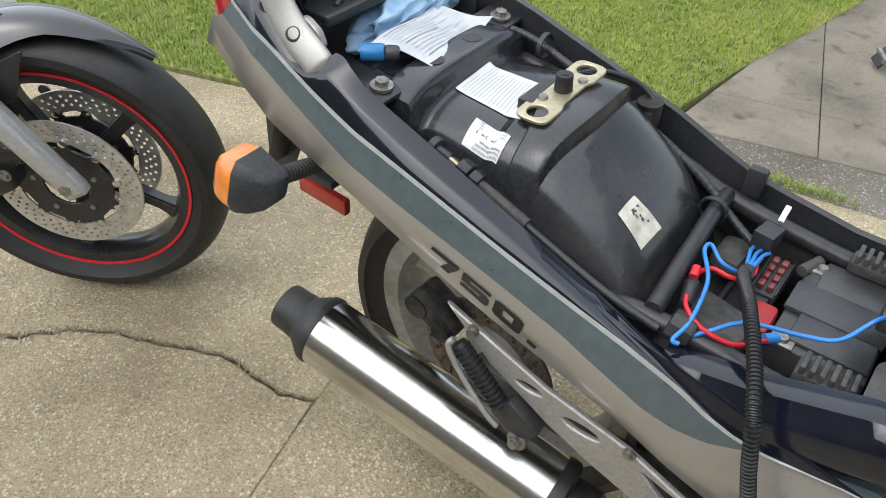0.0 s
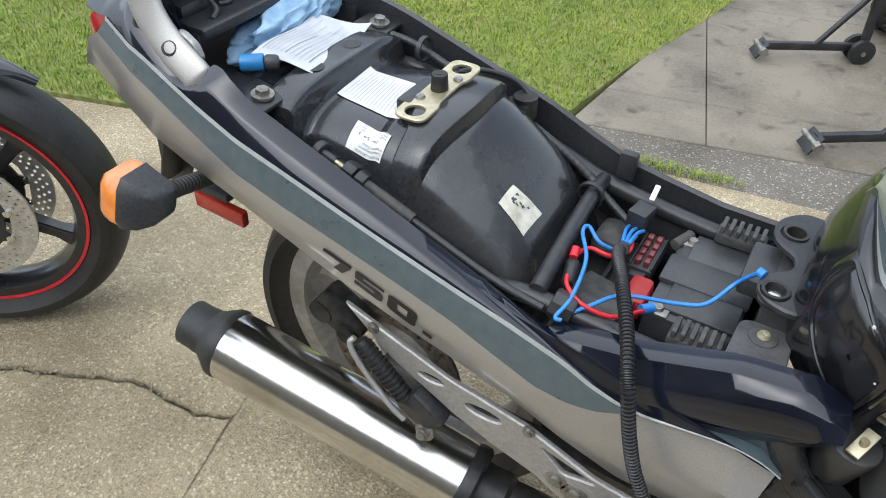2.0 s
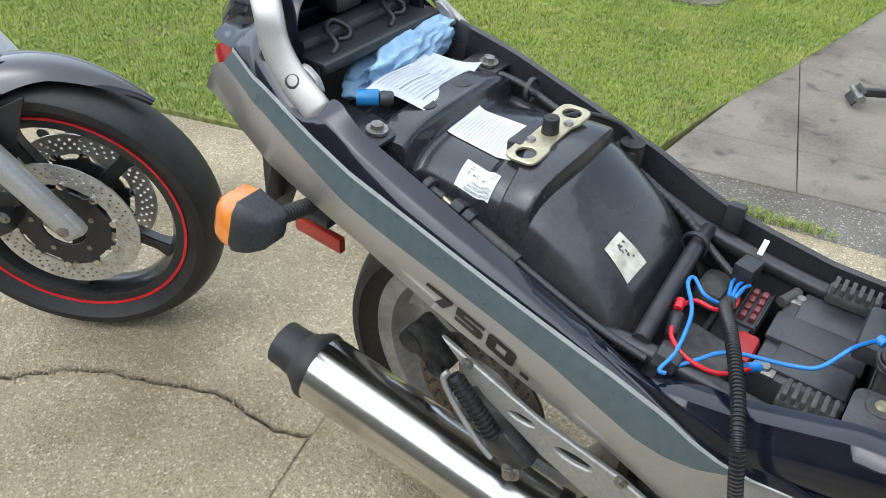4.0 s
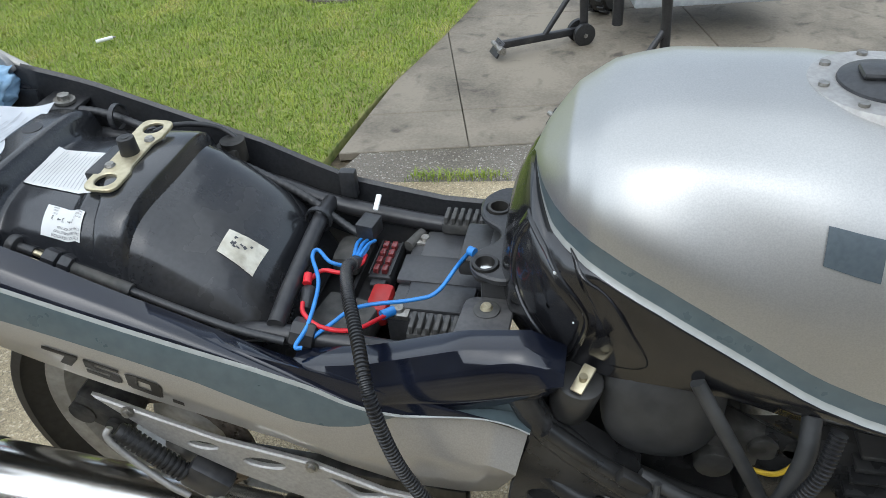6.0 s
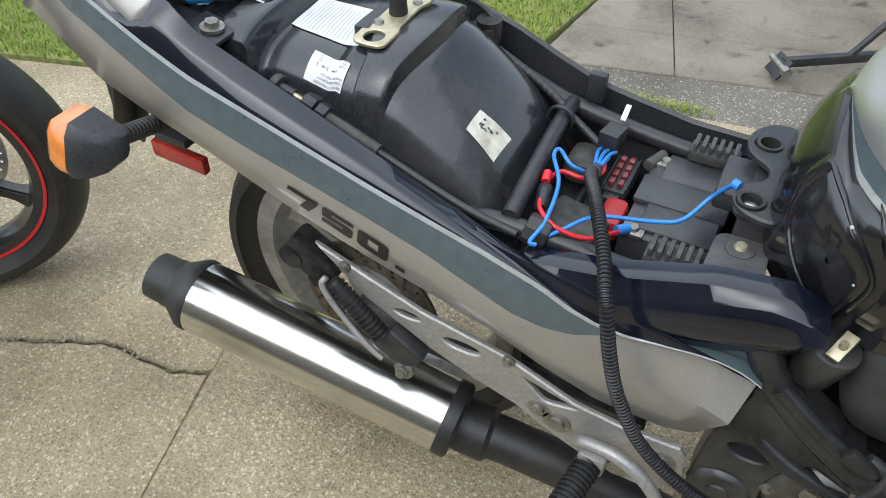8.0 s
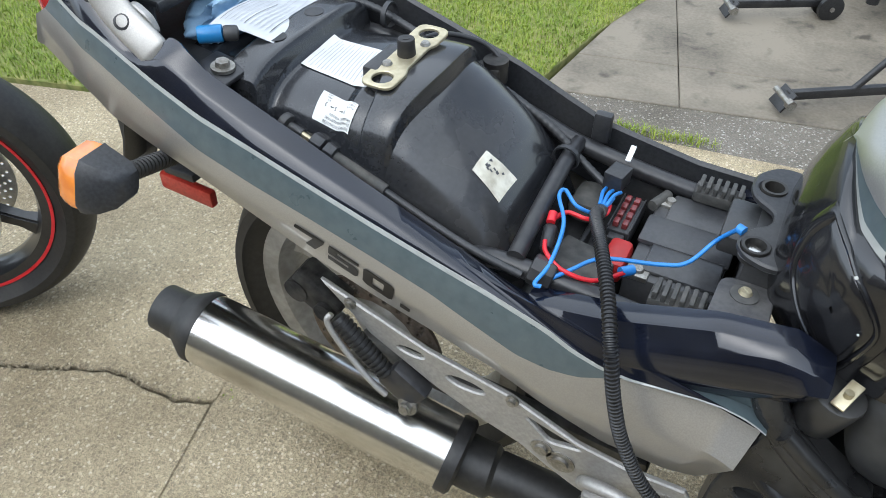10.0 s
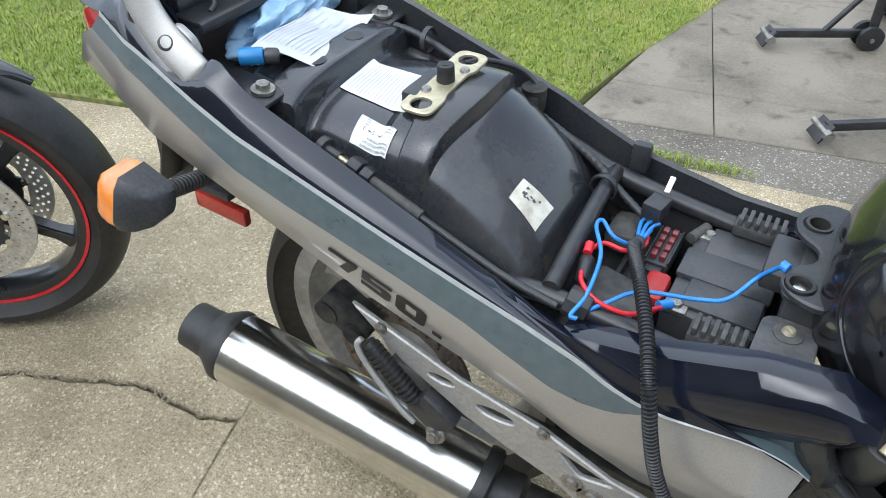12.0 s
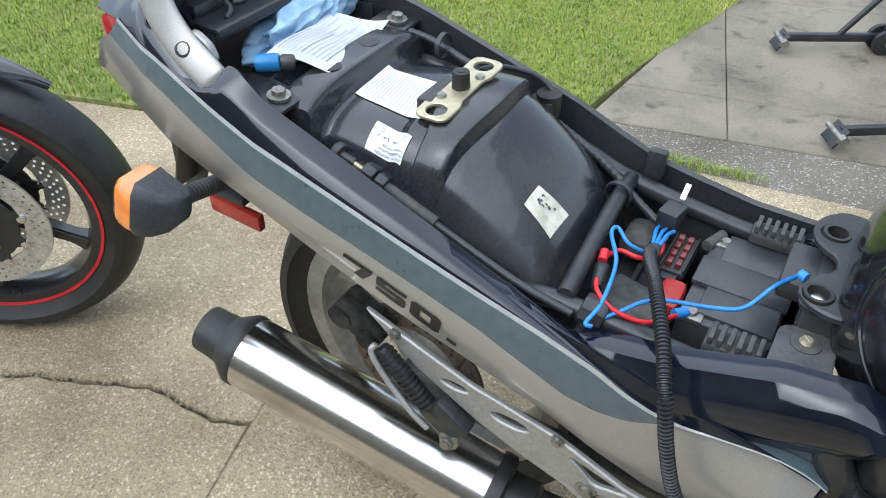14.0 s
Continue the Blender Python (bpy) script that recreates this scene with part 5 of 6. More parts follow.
part("cable", tube([(0.32, -0.11, 0.774), (0.37, -0.113, 0.758), (0.42, -0.114, 0.742), (0.47, -0.112, 0.73)], 0.004, 10), PLASTIC, bike)
part("cable", tube([(0.30, -0.108, 0.771), (0.36, -0.109, 0.756), (0.43, -0.109, 0.733), (0.46, -0.108, 0.725)], 0.003, 10), PLASTIC, bike)
part("wiring_loom", tube([(0.10, 0.08, 0.85), (0.17, 0.105, 0.84), (0.24, 0.098, 0.825), (0.30, 0.085, 0.812), (0.36, 0.085, 0.79), (0.42, 0.083, 0.76), (0.46, 0.075, 0.735), (0.50, 0.06, 0.72)], 0.0048, 12, ribs=(0.008, 0.0005)), PLASTIC, bike, "taped black wiring loom")
part("seat_cable", tube([(0.27, 0.035, 0.846), (0.285, 0.082, 0.840), (0.32, 0.108, 0.826), (0.345, 0.106, 0.808), (0.34, 0.09, 0.80)], 0.003, 10), SATIN, bike, "black seat release cable")
part("seat_lock", merge(cyl((0.34, 0.10, 0.79), (0.34, 0.10, 0.815), 0.014, n=16), box(0.335, 0.095, 0.80, 0.03, 0.02, 0.02, 0.004)), DARK_STEEL, bike)
for x, y in ((0.205, 0.1), (0.445, 0.06)):
    part("cable_tie", turned([(0.0135, -0.003), (0.0155, -0.003), (0.0155, 0.003), (0.0135, 0.003)], 16, Matrix.Translation((x, y, guard_z(x, 0) if x < 0.3 else 0.744)) @ Matrix.Rotation(radians(90 if x < 0.3 else 0), 4, 'Z'), closed=True), PLASTIC, bike)

# labels on the mudguard
def draped(outline_x, outline_y, lift=0.0012, n=10, mat=None, name="label", label="", quad=None):
    """A sticker laid on the mudguard: quad of four corners in plan."""
    a, b, c, d = [Vector(q) for q in quad]
    rows = []
    for i in range(n + 1):
        u = i / n
        p, q = a.lerp(b, u), d.lerp(c, u)
        row = []
        for j in range(n + 1):
            r = p.lerp(q, j / n)
            row.append(Vector((r.x, r.y, guard_z(r.x, r.y) + lift)))
        rows.append(row)
    return part(name, loft(rows), mat, bike, label)


QA = [(0.182, -0.037), (0.180, 0.027), (0.262, 0.014), (0.276, -0.058)]
QB = [(0.231, -0.066), (0.279, -0.077), (0.277, -0.0965), (0.231, -0.0905)]
draped(0, 0, mat=LABEL, name="spec_label", label="white specification label with faded small print", quad=QA)
draped(0, 0, mat=LABEL, name="damping_label", label="white damping adjuster label", quad=QB)
draped(0, 0, mat=CREAM_LABEL, name="worn_sticker", label="worn cream sticker, its print rubbed off", quad=[(0.3915, -0.029), (0.422, -0.0185), (0.4205, -0.058), (0.391, -0.059)])
rub = random.Random(12)
for k in range(9):
    x, y = 0.397 + rub.uniform(0, 0.014), -0.050 + rub.uniform(0, 0.018)
    lx, ly = rub.uniform(0.001, 0.003), rub.uniform(0.001, 0.004)
    draped(0, 0, 0.0017, 2, INK, "rubbed_print", quad=[(x, y), (x + lx, y - 0.0006), (x + lx + 0.001, y + ly), (x + 0.0006, y + ly + 0.0006)])
for k in range(16):   # rows of small print
    u0 = 0.06 + 0.055 * k
    rr = random.Random(k)
    e0 = rr.uniform(0.03, 0.1)
    e1 = rr.uniform(0.75, 0.97)
    a, b, c, d = [Vector(q) for q in QA]
    def at(u, v):
        return a.lerp(d, u).lerp(b.lerp(c, u), v)
    draped(0, 0, 0.0017, 4, FAINT_INK, "print_line", quad=[at(u0, e0), at(u0 + 0.012, e0), at(u0 + 0.012, e1), at(u0, e1)])


def label_text(body, u0, v0, high, quad):
    """Letters on the damping label, read from the other side of the machine."""
    bm = flat_text(body, 1.0)
    a, b, c, d = [Vector(q) for q in quad]
    for v in bm.verts:
        u, w = u0 - v.co.x * high * 0.62, v0 - v.co.y * high
        p = a.lerp(b, u).lerp(d.lerp(c, u), w)
        v.co = Vector((p.x, p.y, guard_z(p.x, p.y) + 0.0018))
    part("label_text", bm, INK, bike, smooth=False)


label_text("REGLAGE HYDRAULIQUE", 0.97, 0.97, 0.10, QB)
label_text("DAMPFEREINSTELLUNG", 0.97, 0.85, 0.10, QB)
label_text("DAMPING ADJUSTER", 0.97, 0.73, 0.10, QB)
label_text("1", 0.78, 0.52, 0.2, QB)
label_text("2", 0.53, 0.52, 0.2, QB)
label_text("3", 0.26, 0.52, 0.2, QB)
for u0, s in ((0.66, 1), (0.40, -1)):
    bm = bmesh.new()
    vs = []
    for x, y in ((-1, -0.12), (0.2, -0.12), (0.2, -0.45), (1, 0), (0.2, 0.45), (0.2, 0.12), (-1, 0.12)):
        a, b, c, d = [Vector(q) for q in QB]
        u, w = u0 + s * x * 0.05, 0.46 + y * 0.12
        p = a.lerp(b, u).lerp(d.lerp(c, u), w)
        vs.append(bm.verts.new((p.x, p.y, guard_z(p.x, p.y) + 0.0018)))
    bm.faces.new(vs)
    part("label_arrow", bm, INK, bike, smooth=False)
for body, u0, v0 in (("SOUPLE", 0.95, 0.32), ("WEICH", 0.95, 0.21), ("SOFT", 0.95, 0.10), ("DUR", 0.32, 0.32), ("HART", 0.32, 0.21), ("HARD", 0.32, 0.10)):
    label_text(body, u0, v0, 0.085, QB)

# fuel tank
TW = [(0.665, 0.045), (0.668, 0.055), (0.675, 0.07), (0.69, 0.09), (0.70, 0.099), (0.72, 0.112), (0.74, 0.121), (0.80, 0.138), (0.9, 0.151), (1.0, 0.156), (1.1, 0.15), (1.2, 0.125), (1.25, 0.09)]
TT = [(0.665, 0.815), (0.668, 0.84), (0.675, 0.861), (0.683, 0.879), (0.697, 0.901), (0.72, 0.927), (0.75, 0.944), (0.80, 0.955), (0.9, 0.958), (1.0, 0.95), (1.1, 0.93), (1.2, 0.885), (1.25, 0.84)]
TS = [(0.665, 0.815), (0.668, 0.84), (0.675, 0.861), (0.683, 0.879), (0.689, 0.888), (0.695, 0.887), (0.702, 0.884), (0.71, 0.882), (0.722, 0.880), (0.744, 0.876), (0.757, 0.874), (0.792, 0.861), (0.85, 0.831), (0.913, 0.798), (0.956, 0.782), (1.05, 0.772), (1.25, 0.77)]
TB = [(0.665, 0.772), (0.675, 0.748), (0.70, 0.738), (0.73, 0.735), (0.80, 0.752), (0.857, 0.755), (0.913, 0.745), (0.96, 0.745), (1.25, 0.745)]
# how far out the silver top reaches: it shrinks to nothing on the black nose
REACH = [(0.665, 0.0), (0.689, 0.0), (0.692, 0.022), (0.697, 0.042), (0.702, 0.056), (0.712, 0.077), (0.722, 0.092), (0.744, 0.115), (0.77, 0.130), (0.80, 0.138), (0.9, 0.151), (1.0, 0.156), (1.1, 0.15), (1.2, 0.125), (1.25, 0.09)]


def tank_side(x, f):
    """A place on the tank's painted flank: f 0 at the top line, 1 at the stripe."""
    a = f * math.pi / 2
    w, zt, zs = ip(x, REACH), ip(x, TT), min(ip(x, TS), ip(x, TT))
    hollow = 0.007 * math.exp(-((x - 0.835) / 0.085) ** 2) * math.sin(math.pi * min(1, max(0, (f - 0.42) / 0.5)))   # knee hollow
    return Vector((x, -w * math.sin(a) ** 0.68 + hollow, zs + (zt - zs) * math.cos(a) ** 0.74 - 0.4 * hollow))


def tank_half(x):
    """The right half of the tank's section at x, from the top line to the lower edge."""
    half = [tank_side(x, k / 14) for k in range(15)]
    wide, w, zs = ip(x, TW), ip(x, REACH), min(ip(x, TS), ip(x, TT))
    band = 0.023 * min(1, max(0.0, (x - 0.689) / 0.02))
    z1 = zs - band
    zb = min(ip(x, TB), z1 - 0.008)
    half += [Vector((x, -w - 0.11 * band, zs - band * 0.74)), Vector((x, -w - 0.2 * band, z1))]
    w += 0.2 * band - 0.001
    wide = max(wide, w + 0.001)
    h = 0.62 * (z1 - zb) * min(1, (wide - w) / 0.05) + 0.002
    for k in range(1, 8):
        g = k / 7 * math.pi / 2
        half.append(Vector((x, -w - 0.001 - (wide - w) * math.sin(g), z1 - h * (1 - math.cos(g)))))
    z2 = half[-1].z
    return half + [Vector((x, -wide * q, z2 + (zb - z2) * g)) for q, g in ((0.985, 0.5), (0.94, 0.97), (0.85, 1.0))]


rows = []
for x in np.concatenate([np.linspace(0.665, 0.74, 31), np.linspace(0.75, 1.25, 34)]):
    half = tank_half(x)
    rows.append([Vector((p.x, -p.y, p.z)) for p in half[:0:-1]] + half)
right = [0] * 14 + [1, 2] + [3] * 10
bm = loft(rows, mats=right[::-1] + right, caps=False)
bm.faces.new([v for v in bm.verts if abs(v.co.x - 0.665) < 1e-6]).material_index = 3
bmesh.ops.remove_doubles(bm, verts=bm.verts, dist=0.00002)
tank = part("fuel_tank", bm, [TANK_SILVER, TEAL, CREAM, BLACK_GLOSS], bike, "silver fuel tank with black base and teal and cream stripe", angle=60)
capm = Matrix.Translation((0.945, 0.0, 0.955)) @ Matrix.Rotation(radians(90), 4, 'X')
part("filler_ring", turned([(0.0, 0.002), (0.038, 0.003), (0.040, 0.004), (0.056, 0.003), (0.06, -0.004), (0.0, -0.006)], 48, capm), ALU, tank, "machined filler cap ring")
part("filler_cap", turned([(0.0, 0.009), (0.028, 0.008), (0.036, 0.005), (0.038, -0.002), (0.0, -0.002)], 40, capm), PLASTIC, tank, "black filler cap")
part("cap_flap", box(0.945, 0.0, 0.966, 0.045, 0.022, 0.006, 0.003), PLASTIC, tank)
for k in range(8):
    a = 2 * math.pi * k / 8 + 0.2
    part("cap_screw", cyl((0.945 + 0.048 * math.cos(a), 0.048 * math.sin(a), 0.957), (0.945 + 0.048 * math.cos(a), 0.048 * math.sin(a), 0.961), 0.004, n=12), STEEL, tank)
for k in range(6):   # maker's lettering as plain slanted blocks
    x0 = 0.892 + 0.047 * k
    rows = [[tank_side(x0 + 0.036 * i / 6, 0.565 + 0.14 * j / 5) + Vector((0, -0.0012, 0.0006)) for j in range(6)] for i in range(7)]
    part("tank_badge", loft(rows), TANK_LETTER, tank, "grey blue badge block")


def on_black(x, z, lift):
    """A place on the tank's black flank, by interpolation down its section."""
    half = tank_half(x)[16:]
    y = ip(-z, [(-p.z, p.y) for p in half])
    return Vector((x, y, z)) + Vector((-0.5, -0.86, 0.1)) * lift


KNEE = glide([(0.690, -0.09, 0.866), (0.713, -0.09, 0.848), (0.733, -0.09, 0.828), (0.746, -0.09, 0.806), (0.742, -0.09, 0.776), (0.734, -0.09, 0.748), (0.722, -0.09, 0.746), (0.706, -0.09, 0.764), (0.688, -0.09, 0.785), (0.677, -0.09, 0.808), (0.679, -0.09, 0.84), (0.690, -0.09, 0.866)], 4)[:-1]
mid = Vector((0.713, -0.09, 0.805))
rows = []
for f, lift in ((1.0, 0.0), (0.985, 0.0022), (0.94, 0.0028), (0.90, 0.0022), (0.87, 0.0004), (0.84, 0.0012), (0.6, 0.0016), (0.3, 0.0016), (0.05, 0.0016)):
    rows.append([on_black(max(0.667, q.x), q.z, lift) for q in (mid.lerp(p, f) for p in KNEE)])
part("knee_panel", loft(rows, closed=True), BLACK_GLOSS, tank, "raised glossy black panel with a moulded rim")
KNEE_FRONT = glide([(0.727, -0.09, 0.862), (0.741, -0.09, 0.848), (0.761, -0.09, 0.836), (0.779, -0.09, 0.809), (0.792, -0.09, 0.786), (0.7905, -0.09, 0.772), (0.771, -0.09, 0.7645), (0.748, -0.09, 0.764), (0.7495, -0.09, 0.780), (0.752, -0.09, 0.806), (0.742, -0.09, 0.832), (0.727, -0.09, 0.862)], 4)[:-1]
mid = Vector((0.762, -0.09, 0.800))
rows = []
for f, lift in ((1.0, 0.0), (0.985, 0.0016), (0.94, 0.0022), (0.90, 0.0022), (0.6, 0.0024), (0.3, 0.0024), (0.05, 0.0024)):
    rows.append([on_black(q.x, q.z, lift) for q in (mid.lerp(p, f) for p in KNEE_FRONT)])
part("knee_panel", loft(rows, closed=True), BLACK_GLOSS, tank, "smooth raised black knee panel")
for x, z, s in ((0.718, 0.842, 0.0016), (0.735, 0.800, 0.001)):
    p = on_black(x, z, 0.0032)
    part("paint_chip", cyl(p, p + Vector((-0.0002, -0.0004, 0)), s, n=7), LABEL, tank, "pale paint chip")

# engine bay
part("airbox_boot", loft([[Vector((0.812 + rx * math.copysign(abs(math.cos(a)) ** 0.7, math.cos(a)) * (1 + 0.08 * math.sin(a)), y, 0.708 + rz * math.copysign(abs(math.sin(a)) ** 0.8, math.sin(a)))) for a in np.linspace(0, 2 * math.pi, 24, endpoint=False)] for y, rx, rz in ((-0.05, 0.052, 0.06), (-0.11, 0.052, 0.06), (-0.122, 0.050, 0.058), (-0.130, 0.043, 0.05), (-0.134, 0.032, 0.037), (-0.1365, 0.018, 0.02), (-0.137, 0.0005, 0.0005))], closed=True), BOOT_RUBBER, bike, "dusty black rubber airbox cover")
part("airbox", box(0.93, 0, 0.66, 0.46, 0.10, 0.20, 0.02), ENGINE_BLACK, bike, "black airbox under the tank")
part("frame_spar", tube([(0.69, -0.135, 0.735), (0.72, -0.14, 0.688), (0.80, -0.145, 0.628), (0.89, -0.147, 0.602), (0.98, -0.147, 0.598), (1.1, -0.14, 0.628), (1.2, -0.11, 0.72)], 0.014, 16), ENGINE_BLACK, bike, "black steel frame spar")
part("frame_spar", tube([(0.69, 0.135, 0.735), (0.72, 0.14, 0.705), (0.80, 0.145, 0.65), (0.89, 0.147, 0.625), (0.98, 0.147, 0.622), (1.1, 0.14, 0.65), (1.2, 0.11, 0.72)], 0.014, 16), ENGINE_BLACK, bike, "black steel frame spar")
part("lower_spar", tube([(0.76, -0.13, 0.63), (0.85, -0.138, 0.60), (0.95, -0.138, 0.585), (1.1, -0.13, 0.58)], 0.02, 16), ENGINE_BLACK, bike)
pivot = part("pivot_casting", plate(rounded([(0.7090, 0.7077), (0.6919, 0.6397), (0.6851, 0.5943), (0.6827, 0.5259), (0.6915, 0.4345), (0.7598, 0.4928), (0.7473, 0.5311), (0.7457, 0.5674), (0.7576, 0.6057), (0.7790, 0.6210), (0.7976, 0.6203), (0.8047, 0.6392)], 0.006), 0.035, Matrix.Translation((0, -0.115, 0)) @ Matrix.Rotation(radians(90), 4, 'X'), 0.002, holes=[(0.7222, 0.6001, 0.019, 0.011)]), ENGINE_BLACK, bike, "oily black cast frame pivot plate")
part("hole_back", cyl((0.7222, -0.12, 0.6001), (0.7222, -0.138, 0.6001), 0.022, n=24), ENGINE_BLACK, pivot)
part("pivot_boss", turned([(0.0, -0.157), (0.010, -0.157), (0.011, -0.1545), (0.019, -0.154), (0.024, -0.156), (0.028, -0.153), (0.031, -0.147)], 32, Matrix.Translation((0.7128, 0, 0.5286))), ENGINE_BLACK, pivot, "ringed pivot cap")
part("pivot_brace", tube([(0.7175, -0.148, 0.6994), (0.7438, -0.148, 0.6771), (0.7731, -0.148, 0.6540), (0.8019, -0.148, 0.6368)], 0.0085, 14), ENGINE_BLACK, pivot, "polished edge of the frame brace")
part("engine_case", merge(box(0.90, 0, 0.42, 0.36, 0.25, 0.28, 0.03, seg=3), box(1.0, 0, 0.60, 0.2, 0.2, 0.14, 0.02)), ENGINE_BLACK, bike, "dark engine block")
clutch = part("clutch_cover", turned([(0.0, -0.156), (0.016, -0.156), (0.018, -0.150), (0.036, -0.149), (0.044, -0.152), (0.050, -0.148), (0.054, -0.138), (0.056, -0.11)], 40, Matrix.Translation((0.7957, 0, 0.5590))), CASE, bike, "dirty round engine side cover")
for k in range(7):
    g = 2 * math.pi * k / 7 + 0.4
    part("cover_bolt", bolt((0.7957 + 0.047 * math.cos(g), -0.150, 0.5590 + 0.047 * math.sin(g)), (0, -1, 0), 0.004, 0.005), STEEL, clutch)
part("cover_plug", cyl((0.7842, -0.150, 0.5830), (0.7842, -0.157, 0.5830), 0.013, n=20, bevel=0.001), STEEL, clutch, "grey slotted plug")
part("gearbox_rib", tube([(0.70, -0.135, 0.64), (0.74, -0.148, 0.612), (0.80, -0.150, 0.585), (0.84, -0.149, 0.55), (0.85, -0.147, 0.50)], 0.009, 12), ENGINE_BLACK, bike)
part("spar_clip", merge(box(0.795, -0.158, 0.655, 0.03, 0.012, 0.014, 0.003, Matrix.Rotation(radians(30), 4, 'Y'))), RUBBER, bike)
part("spar_lead", tube([(0.815, -0.16, 0.66), (0.813, -0.165, 0.64), (0.80, -0.167, 0.60), (0.803, -0.165, 0.575)], 0.003, 8), BOOT_RUBBER, bike)
part("spar_hose", tube([(0.80, -0.15, 0.655), (0.86, -0.158, 0.632), (0.94, -0.16, 0.618), (1.05, -0.155, 0.63)], 0.0065, 10), BOOT_RUBBER, bike)
carb = part("carburettor", merge(box(0.89, -0.07, 0.635, 0.07, 0.05, 0.06, 0.012), cyl((0.87, -0.09, 0.62), (0.87, -0.105, 0.62), 0.018, n=16, bevel=0.003), cyl((0.91, -0.09, 0.645), (0.91, -0.1, 0.645), 0.014, n=16, bevel=0.002), cyl((0.935, -0.07, 0.65), (0.935, -0.1, 0.65), 0.010, n=12)), CASE, bike, "grey alloy carburettor")
part("intake_clamp", turned([(0.03, -0.006), (0.033, -0.006), (0.033, 0.006), (0.03, 0.006)], 32, Matrix.Translation((0.915, -0.075, 0.69)) @ Matrix.Rotation(radians(25), 4, 'Z') @ Matrix.Rotation(radians(50), 4, 'X'), closed=True), STEEL, bike)
part("intake_stub", cyl((0.88, -0.05, 0.69), (0.95, -0.085, 0.685), 0.029, n=24, bevel=0.004), ENGINE_BLACK, bike)
for k in range(5):
    part("cylinder_fin", box(1.03, -0.05, 0.60 + 0.018 * k, 0.10, 0.13, 0.006, 0.002), ENGINE_BLACK, bike)
part("rubber_hose", tube([(0.83, -0.145, 0.775), (0.855, -0.155, 0.735), (0.895, -0.163, 0.665), (0.90, -0.162, 0.64), (0.88, -0.16, 0.61)], 0.006, 12), BOOT_RUBBER, bike)
part("rubber_hose", tube([(0.915, -0.15, 0.76), (0.912, -0.17, 0.72), (0.895, -0.176, 0.63), (0.87, -0.178, 0.56), (0.83, -0.175, 0.47)], 0.0075, 12), BOOT_RUBBER, bike)
part("taped_hose", tube([(0.90, -0.165, 0.628), (0.95, -0.166, 0.628), (1.0, -0.165, 0.635), (1.08, -0.15, 0.655)], 0.016, 14, ribs=(0.014, 0.0012)), BOOT_RUBBER, bike, "black taped hose")
for x in (0.905, 0.945):
    part("silver_clamp", cyl((x, -0.166, 0.629), (x + 0.016, -0.166, 0.629), 0.0185, n=18), STEEL, bike)
part("white_tie", cyl((0.985, -0.165, 0.633), (0.989, -0.165, 0.634), 0.0172, n=20), WHITE_PLASTIC, bike)
part("yellow_wire", tube([(0.90, -0.11, 0.63), (0.92, -0.115, 0.635), (0.935, -0.11, 0.65), (0.935, -0.105, 0.67)], 0.0025, 8), WIRE_YELLOW, bike)
part("yellow_wire", tube([(0.785, -0.155, 0.565), (0.79, -0.158, 0.545), (0.805, -0.158, 0.525), (0.825, -0.155, 0.515)], 0.0025, 8), WIRE_YELLOW, bike)
part("yellow_wire", tube([(0.755, -0.153, 0.54), (0.765, -0.158, 0.525), (0.785, -0.16, 0.515)], 0.002, 8), WIRE_YELLOW, bike)
part("tank_bracket", merge(box(0.745, -0.135, 0.752, 0.011, 0.026, 0.003, 0.0008, Matrix.Rotation(radians(-25), 4, 'Z') @ Matrix.Rotation(radians(20), 4, 'X')), cyl((0.745, -0.136, 0.752), (0.745, -0.136, 0.757), 0.0035, n=12)), BRASS, bike, "yellow plated tank bracket")
part("tank_pillar", merge(cyl((0.735, -0.125, 0.70), (0.742, -0.128, 0.745), 0.018, 0.022, 18, 0.004)), ENGINE_BLACK, bike)

# new wiring and the corrugated conduit
conduit = thing("corrugated_conduit", "black corrugated conduit trailing from the battery bay over the side cover", "conduit", BIKE)
part("sleeve", tube([(0.506, 0.0, 0.738), (0.509, -0.03, 0.756), (0.53, -0.085, 0.775), (0.556, -0.14, 0.772), (0.574, -0.178, 0.755), (0.589, -0.192, 0.71), (0.606, -0.196, 0.665), (0.64, -0.198, 0.612), (0.70, -0.197, 0.573), (0.78, -0.194, 0.567), (0.845, -0.192, 0.60), (0.893, -0.190, 0.667), (0.918, -0.186, 0.725), (0.928, -0.17, 0.765)], 0.0064, 14, 14, ribs=(0.0036, 0.0013)), CONDUIT, conduit, "corrugated plastic sleeve")
part("tape_end", tube([(0.505, 0.006, 0.735), (0.506, 0.0, 0.738), (0.5075, -0.015, 0.748)], 0.0072, 14), PLASTIC, conduit, "black tape round the open end")
wires = thing("blue_wire_lead", "bright blue wire lead looping through the battery bay", "wire", BIKE)
part("loop", tube([(0.51, 0.03, 0.735), (0.505, 0.0, 0.735), (0.485, -0.012, 0.745), (0.468, -0.002, 0.752), (0.466, -0.014, 0.752), (0.485, -0.05, 0.750), (0.492, -0.10, 0.745), (0.488, -0.125, 0.74), (0.494, -0.125, 0.738)], 0.0021, 10), WIRE_BLUE, wires)
part("lead", tube([(0.495, -0.112, 0.735), (0.51, -0.095, 0.74), (0.532, -0.072, 0.745), (0.58, -0.055, 0.745), (0.602, -0.044, 0.748), (0.619, -0.022, 0.765), (0.634, -0.028, 0.79)], 0.0021, 10), WIRE_BLUE, wires)
part("ring_terminal", cyl((0.632, -0.028, 0.79), (0.638, -0.031, 0.79), 0.0045), WIRE_BLUE, wires)
